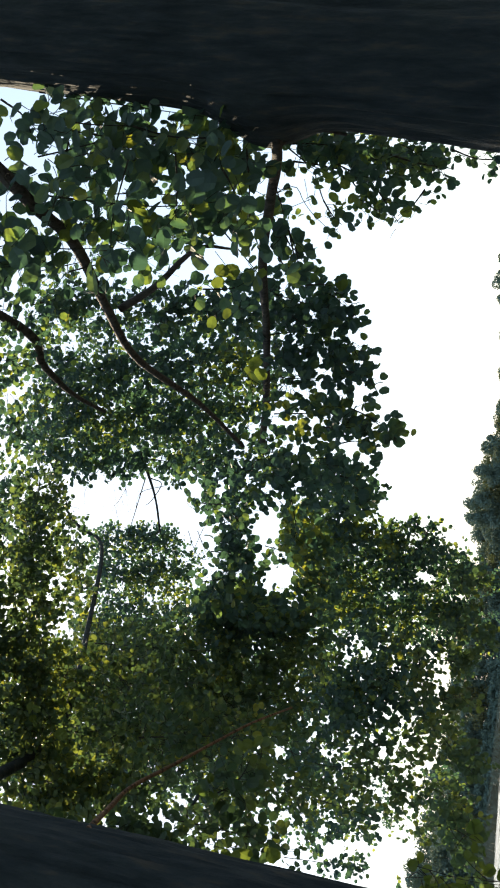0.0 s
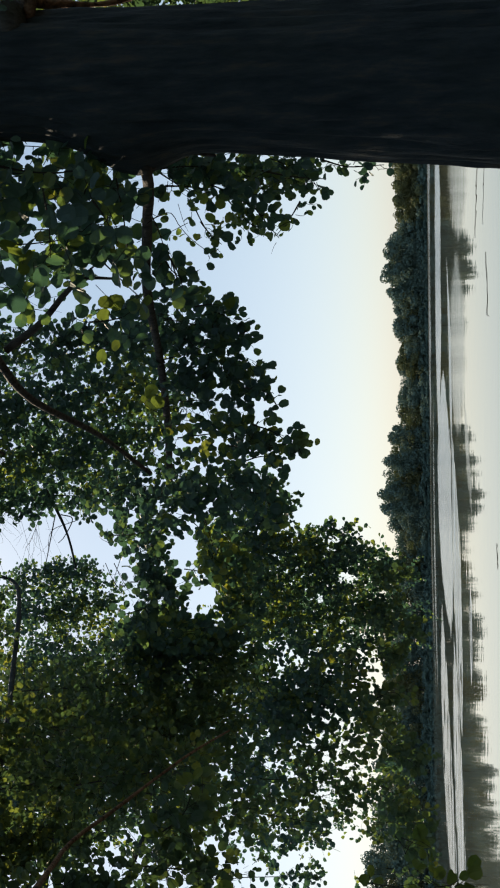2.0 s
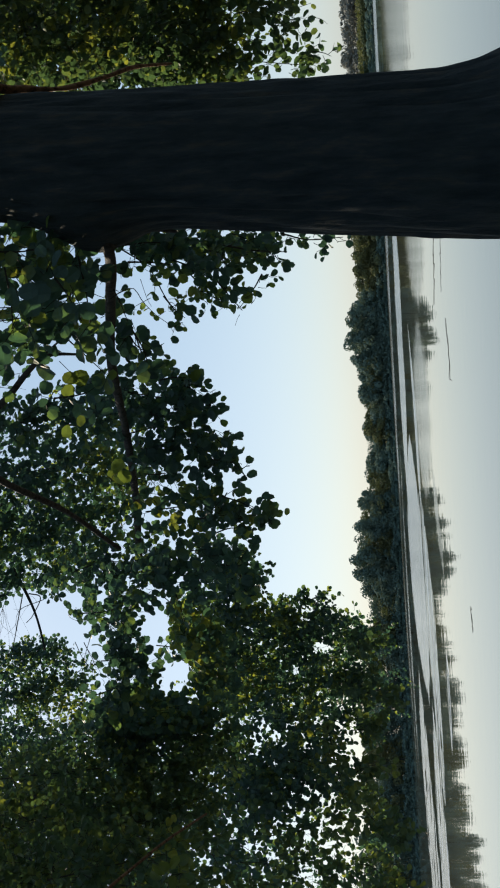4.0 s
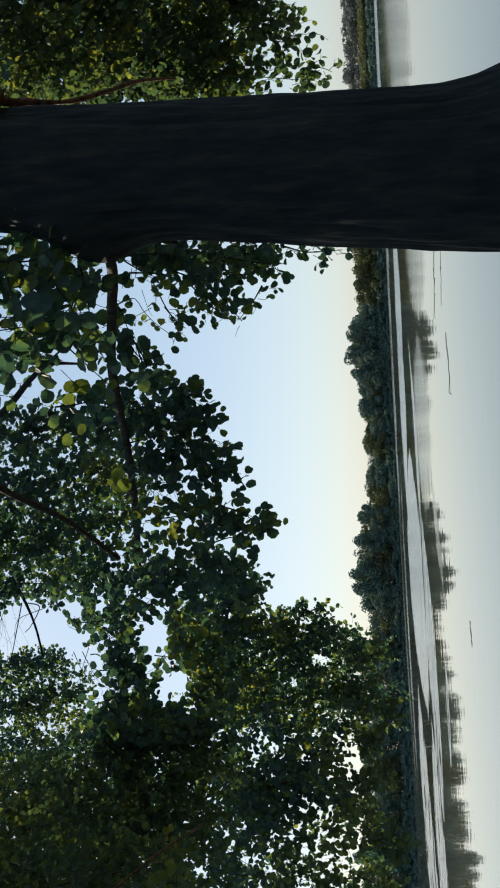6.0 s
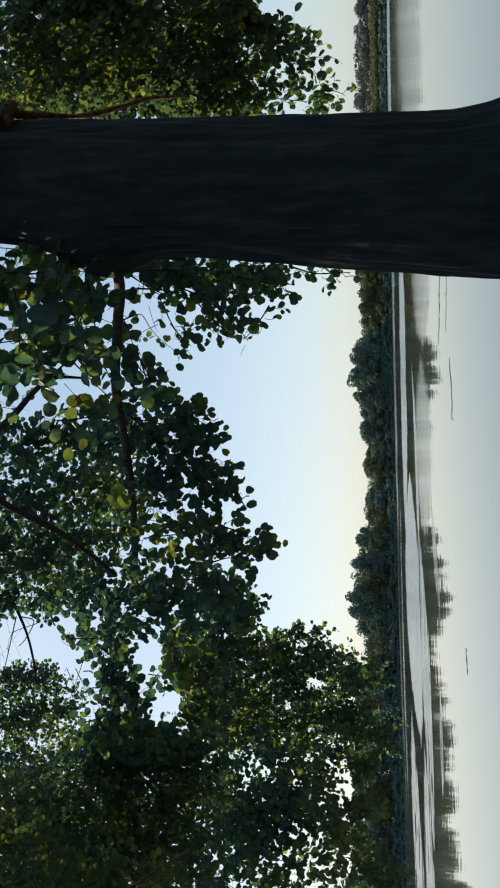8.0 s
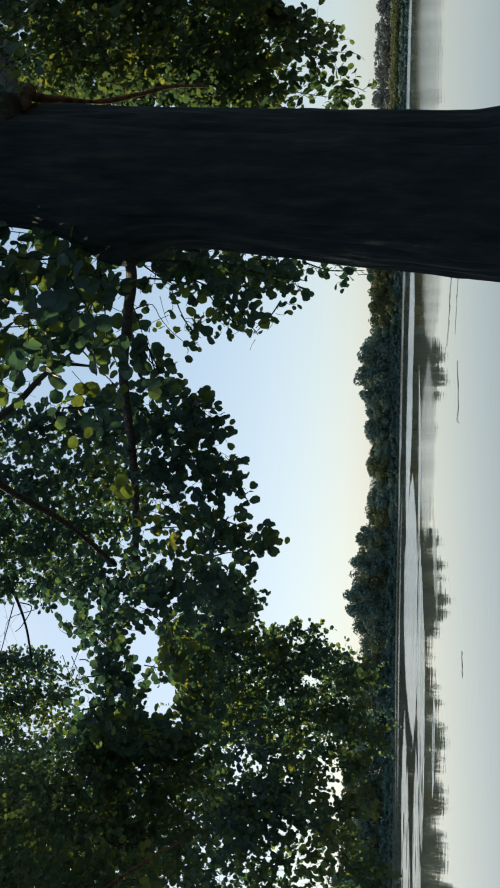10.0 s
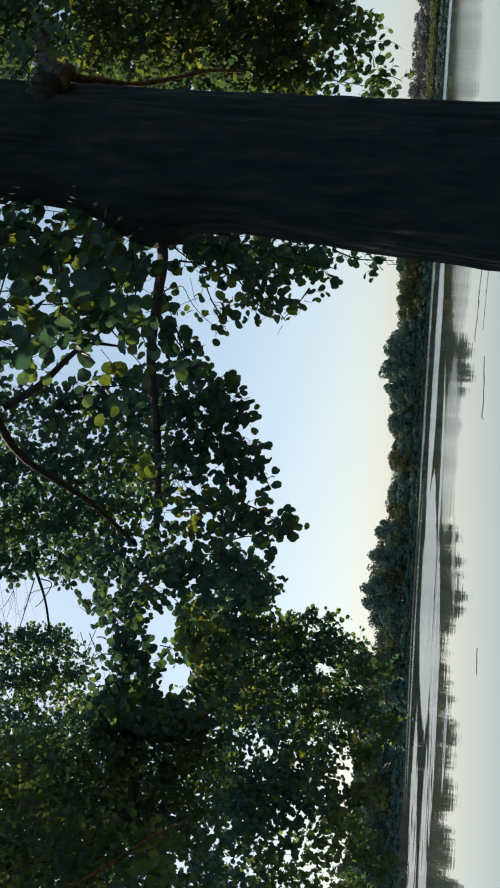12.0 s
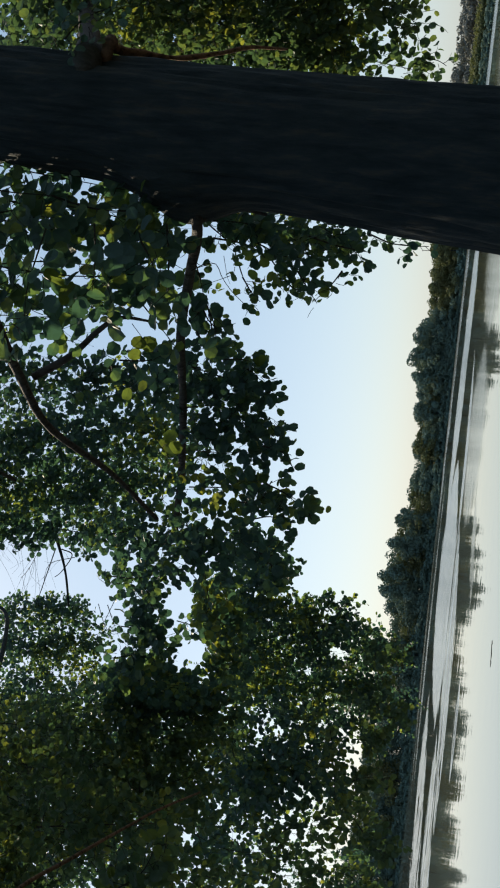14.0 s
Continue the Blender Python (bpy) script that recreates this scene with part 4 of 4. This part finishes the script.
trunk(bank_tree, [(-3.6, 5.2, 0.0), (-3.55, 5.25, 1.5), (-3.4, 5.3, 3.5), (-3.3, 5.5, 6.0), (-3.2, 5.6, 8.5)], [0.2, 0.16, 0.13, 0.09, 0.04], M_BARK_SHADED, rows=90, sides=40, seed=5)
limb(bank_tree, "limb", [(-3.4, 5.3, 3.2), (-2.0, 6.2, 3.6), (-0.41, 6.58, 3.13), (0.25, 6.46, 2.77), (0.85, 6.22, 2.64)], 0.02, 0.006, M_BARK_SHADED, 36, 8, seed=32)
limb(bank_tree, "limb", [(-3.35, 5.4, 4.0), (-2.0, 7.0, 4.4), (-0.12, 7.77, 4.66), (0.32, 7.70, 4.82)], 0.035, 0.008, M_BARK_SHADED, 36, 8, seed=33)
C = Foliage(13, bank_tree, M_LEAF, 200)
C2 = Foliage(18, bank_tree, M_LEAF_BACKLIT)      # fringe over the water, sunlight in its olive colour
C.gaps.append(((0.45, 5.44, 1.98), (0.79, 9.41, 2.31), 0.047))
C.gaps.append(((0.31, 5.44, 2.13), (0.56, 9.40, 2.59), 0.033))
C.gaps.append(((-0.04, 5.48, 1.81), (-0.05, 9.47, 2.03), 0.052))
C.gaps.append(((-0.69, 5.32, 2.66), (-1.16, 9.21, 3.49), 0.052))
C.gaps.append(((-0.86, 5.37, 2.22), (-1.47, 9.29, 2.74), 0.057))
C.gaps.append(((-1.22, 5.27, 2.47), (-2.08, 9.11, 3.16), 0.062))
C.gaps.append(((-0.43, 5.45, 1.92), (-0.72, 9.43, 2.21), 0.038))
C.bough((0.89, 5.38, 2.69), (0.92, 5.43, 2.42), 0.167, 687, 0.030)
C.bough((0.69, 5.80, 2.79), (0.70, 5.87, 2.42), 0.201, 978, 0.032)
C.bough((0.69, 6.07, 2.44), (0.72, 6.12, 1.91), 0.175, 1009, 0.031)
C.bough((0.81, 6.08, 2.26), (0.84, 6.10, 2.00), 0.074, 135, 0.031)
C.bough((0.42, 6.13, 2.81), (0.52, 6.24, 2.05), 0.235, 1942, 0.032)
C.bough((0.56, 6.33, 2.14), (0.58, 6.35, 1.71), 0.181, 867, 0.030)
C.bough((0.11, 6.35, 2.81), (0.26, 6.47, 1.80), 0.242, 2735, 0.031)
C.bough((0.32, 6.46, 1.96), (0.23, 6.47, 1.75), 0.129, 393, 0.031)
C.bough((-0.17, 6.45, 2.84), (-0.05, 6.56, 2.05), 0.221, 1936, 0.034)
C.bough((0.07, 6.56, 2.06), (-0.00, 6.58, 1.75), 0.153, 391, 0.034)
C.bough((-0.46, 6.65, 2.79), (-0.34, 6.76, 1.99), 0.228, 891, 0.038)
C.bough((-0.79, 6.58, 2.98), (-0.68, 6.68, 2.52), 0.203, 340, 0.040)
C2.bough((-0.72, 6.67, 2.51), (-0.59, 6.74, 1.96), 0.228, 481, 0.040)
C2.bough((-1.04, 6.69, 2.80), (-0.92, 6.81, 2.01), 0.206, 522, 0.040)
C2.bough((-0.37, 6.85, 2.04), (-0.71, 6.85, 1.68), 0.160, 301, 0.036)
C2.bough((-0.91, 6.81, 1.97), (-1.04, 6.81, 1.65), 0.160, 239, 0.036)
C.bough((-1.32, 6.75, 2.78), (-1.25, 6.83, 2.30), 0.139, 177, 0.042)
C.bough((-1.55, 6.69, 2.81), (-1.53, 6.78, 2.26), 0.111, 134, 0.042)
C2.bough((-1.18, 6.88, 1.91), (-1.47, 6.83, 1.52), 0.208, 323, 0.039)
C.bough((0.45, 7.35, 5.08), (0.61, 7.61, 4.45), 0.174, 626, 0.033)
C.bough((0.16, 7.38, 5.04), (0.33, 7.68, 4.32), 0.244, 1058, 0.033)
C.bough((-0.10, 7.43, 4.95), (-0.01, 7.67, 4.36), 0.136, 508, 0.033)
C.bough((-0.77, 8.74, 3.45), (-1.07, 8.90, 2.07), 0.603, 1576, 0.035)
C.bough((-1.60, 8.69, 3.15), (-1.75, 8.78, 2.30), 0.402, 505, 0.035)
C.bough((0.58, 8.29, 3.22), (0.50, 8.46, 1.91), 0.570, 5010, 0.025)
C.bough((0.54, 7.45, 5.09), (0.65, 7.72, 4.44), 0.154, 870, 0.031)
C.bough((0.27, 7.51, 5.01), (0.44, 7.78, 4.32), 0.247, 1400, 0.031)
C.bough((-0.01, 7.30, 4.75), (0.10, 7.56, 4.08), 0.186, 1008, 0.032)
C.bough((-0.18, 6.83, 4.81), (-0.09, 7.19, 3.92), 0.151, 1401, 0.031)
C.bough((0.89, 5.80, 2.66), (0.92, 5.83, 2.44), 0.143, 509, 0.028)
C.bough((0.05, 6.04, 2.51), (0.04, 6.10, 2.07), 0.146, 260, 0.039)
C.bough((-0.18, 6.07, 2.33), (-0.32, 6.10, 1.91), 0.154, 240, 0.039)
C.bough((-0.19, 6.02, 2.62), (-0.54, 6.03, 2.45), 0.154, 200, 0.039)
C.bough((1.02, 5.02, 4.95), (1.02, 5.22, 4.63), 0.157, 330, 0.039)
C.bough((0.81, 5.12, 4.87), (0.50, 5.32, 4.60), 0.188, 420, 0.039)
C.bough((0.39, 5.24, 4.75), (0.07, 5.40, 4.50), 0.172, 330, 0.039)
C.bough((-0.44, 6.05, 2.80), (-0.47, 6.13, 2.32), 0.133, 170, 0.043)
C.bough((-0.74, 6.01, 2.81), (-0.78, 6.10, 2.29), 0.133, 150, 0.043)
C.bough((-1.01, 6.02, 2.56), (-1.06, 6.08, 2.13), 0.125, 120, 0.043)
# upper crown behind the nearer boughs, mostly hidden, added to block the sun
C.bough((-0.76, 7.77, 5.55), (-0.42, 8.53, 3.57), 0.459, 5890, 0.039)
C.bough((-1.25, 7.76, 5.44), (-0.92, 8.51, 3.48), 0.459, 5890, 0.039)
C.bough((-1.71, 7.74, 5.32), (-1.46, 8.46, 3.39), 0.459, 5888, 0.039)
C.bough((-0.64, 7.47, 6.10), (-2.02, 7.48, 5.66), 0.721, 5199, 0.049)
C.finish()
# fringe of the boughs over the water, coloured olive as if sunlit
C2.bough((0.23, 5.97, 1.85), (0.17, 5.98, 1.57), 0.083, 120, 0.042)
C2.bough((-0.02, 5.97, 1.86), (0.02, 5.98, 1.68), 0.076, 80, 0.042)
C2.bough((-0.29, 5.97, 1.86), (-0.22, 5.98, 1.68), 0.091, 90, 0.042)
C2.bough((-0.46, 5.76, 1.78), (-0.66, 5.75, 1.54), 0.110, 170, 0.044)
C2.bough((0.01, 5.96, 2.00), (-0.48, 5.95, 1.90), 0.114, 110, 0.042)
C2.bough((0.53, 5.95, 1.78), (0.36, 5.97, 1.71), 0.076, 70, 0.042)
C2.bough((-0.81, 5.73, 1.63), (-1.08, 5.68, 1.57), 0.132, 160, 0.048)
C2.bough((0.51, 6.19, 4.74), (0.10, 6.25, 4.66), 0.150, 230, 0.040)
C2.bough((0.01, 6.24, 4.67), (-0.38, 6.30, 4.53), 0.133, 170, 0.040)
C2.bough((-0.13, 6.36, 4.41), (-0.46, 6.33, 4.45), 0.115, 130, 0.040)
C2.finish()

# tree behind the main trunk on the lake side
side_tree = thing("alder_tree", (4.6, 3.0, 0.5), "leafy alder with a dense crown over the lake", "tree", "alders on the bank")
trunk(side_tree, [(4.6, 3.0, 0.1), (4.5, 3.1, 2.0), (4.4, 3.2, 4.0), (4.3, 3.3, 7.0)], [0.2, 0.16, 0.13, 0.05], M_BARK_SHADED, rows=90, sides=40, seed=6)
side_limb = limb(side_tree, "limb", [(4.42, 3.2, 3.9), (3.9, 3.5, 3.8), (3.04, 3.08, 3.07), (2.96, 3.04, 2.67)], 0.03, 0.008, M_BARK_SHADED, 30, 10, seed=41)
E4 = Foliage(14, side_tree, M_LEAF_BACKLIT, 200, side_limb)
E4.bough((2.63, 2.51, 2.93), (2.69, 2.63, 2.52), 0.174, 1153, 0.031)
E4.bough((2.56, 2.69, 3.00), (2.62, 2.87, 2.47), 0.179, 1282, 0.031)
E4.bough((2.90, 2.83, 2.60), (2.96, 2.93, 2.09), 0.156, 900, 0.031)
E4.bough((2.78, 2.97, 2.56), (2.82, 3.07, 2.06), 0.172, 914, 0.033)
E4.bough((2.68, 3.11, 2.41), (2.70, 3.17, 2.07), 0.097, 316, 0.033)
E4.bough((2.80, 2.95, 2.04), (2.77, 3.02, 1.78), 0.116, 190, 0.037, True)
E4.bough((2.67, 3.07, 2.03), (2.65, 3.12, 1.77), 0.092, 114, 0.036, True)
E4.bough((2.85, 2.92, 1.94), (2.85, 2.93, 1.85), 0.060, 30, 0.036, True)
E4.bough((2.69, 3.09, 1.74), (2.67, 3.11, 1.66), 0.033, 15, 0.032, True)
E4.bough((2.86, 2.41, 2.92), (2.96, 2.64, 2.04), 0.238, 1908, 0.035)
E4.bough((2.61, 2.51, 3.20), (2.45, 2.71, 3.14), 0.268, 1053, 0.035)
E4.bough((2.63, 2.96, 3.18), (2.71, 3.16, 2.61), 0.063, 380, 0.030)
E4.bough((2.71, 3.13, 2.68), (2.74, 3.26, 2.11), 0.074, 444, 0.030)
E4.bough((3.42, 3.41, 3.42), (3.58, 3.70, 2.24), 0.348, 6189, 0.028)
E4.bough((2.63, 2.87, 3.56), (2.71, 2.97, 3.30), 0.164, 709, 0.031)
E4.bough((2.97, 2.90, 2.13), (2.91, 2.98, 2.05), 0.083, 128, 0.031)
E4.bough((2.71, 3.00, 3.19), (2.78, 3.17, 2.68), 0.067, 330, 0.036)
E4.bough((2.78, 3.15, 2.72), (2.82, 3.29, 2.12), 0.061, 330, 0.036)
E4.bough((2.89, 2.99, 3.42), (3.00, 3.19, 2.84), 0.174, 700, 0.038)
E4.finish()


# ---- unseen wood added behind, left of and above the clearing ----
def unseen_thicket():
    rng = np.random.default_rng(77)
    n = 2400
    a, r = np.radians(rng.uniform(100, 290, n)), rng.uniform(5, 9, n)
    store = [(np.stack([r * np.sin(a), r * np.cos(a), 0.8 + 5.5 * rng.random(n) ** 1.2], 1), any_turns(rng, n), 0.22 + 0.25 * rng.random(n))]
    # Low screen out of view on the left, added to keep sun off the trunk.
    n = 2500
    a, r = np.radians(rng.uniform(-100, -30, n)), rng.uniform(3.2, 5.5, n)
    store.append((np.stack([r * np.sin(a), r * np.cos(a), 0.5 + 2.6 * rng.random(n)], 1), any_turns(rng, n), 0.15 + 0.15 * rng.random(n)))
    n = 600
    store.append((np.stack([rng.uniform(-4, 4, n), rng.uniform(-5, 1.5, n), rng.uniform(5.2, 7.2, n)], 1), any_turns(rng, n), 0.2 + 0.2 * rng.random(n)))
    clumps_object("wood_behind", store, M_LEAF, "unseen green woodland added behind, left of and above the clearing", "woods")


unseen_thicket()


# ---- things on the water ----
def floating_stick(a, b, r, label, seed=0):
    """A crooked stem lying in the water, sunk here and there."""
    rng = np.random.default_rng(seed)
    mid = (np.array(a) + np.array(b)) / 2
    line = (np.array(a) - mid) + (np.array(b) - np.array(a)) * np.linspace(0, 1, 9)[:, None]
    line += rng.normal(size=line.shape) * np.array([0.05, 0.13 * math.dist(a, b), r * 0.9])
    v, f = tube(spline(line, 48), r * (0.55 + 0.45 * np.sin(np.linspace(0.3, 2.9, 48))), 6)
    ob = mesh_object("floating_stick", v, f, M_TWIG, smooth=True)
    ob.location = mid
    tagged(ob, label, "stick", "sticks on the lake")


floating_stick((2.42, 20.02, 0.005), (1.82, 19.96, 0.005), 0.007, "dark bare stick floating on the lake")
floating_stick((9.60, 20.65, 0.005), (7.90, 20.75, 0.005), 0.007, "thin dark stem floating low on the lake", 1)
floating_stick((13.26, 22.97, 0.005), (12.06, 24.80, 0.005), 0.007, "thin dark stem floating low on the lake", 2)
floating_stick((11.78, 20.70, 0.005), (10.74, 21.53, 0.005), 0.004, "thin dark stem floating low on the lake", 3)
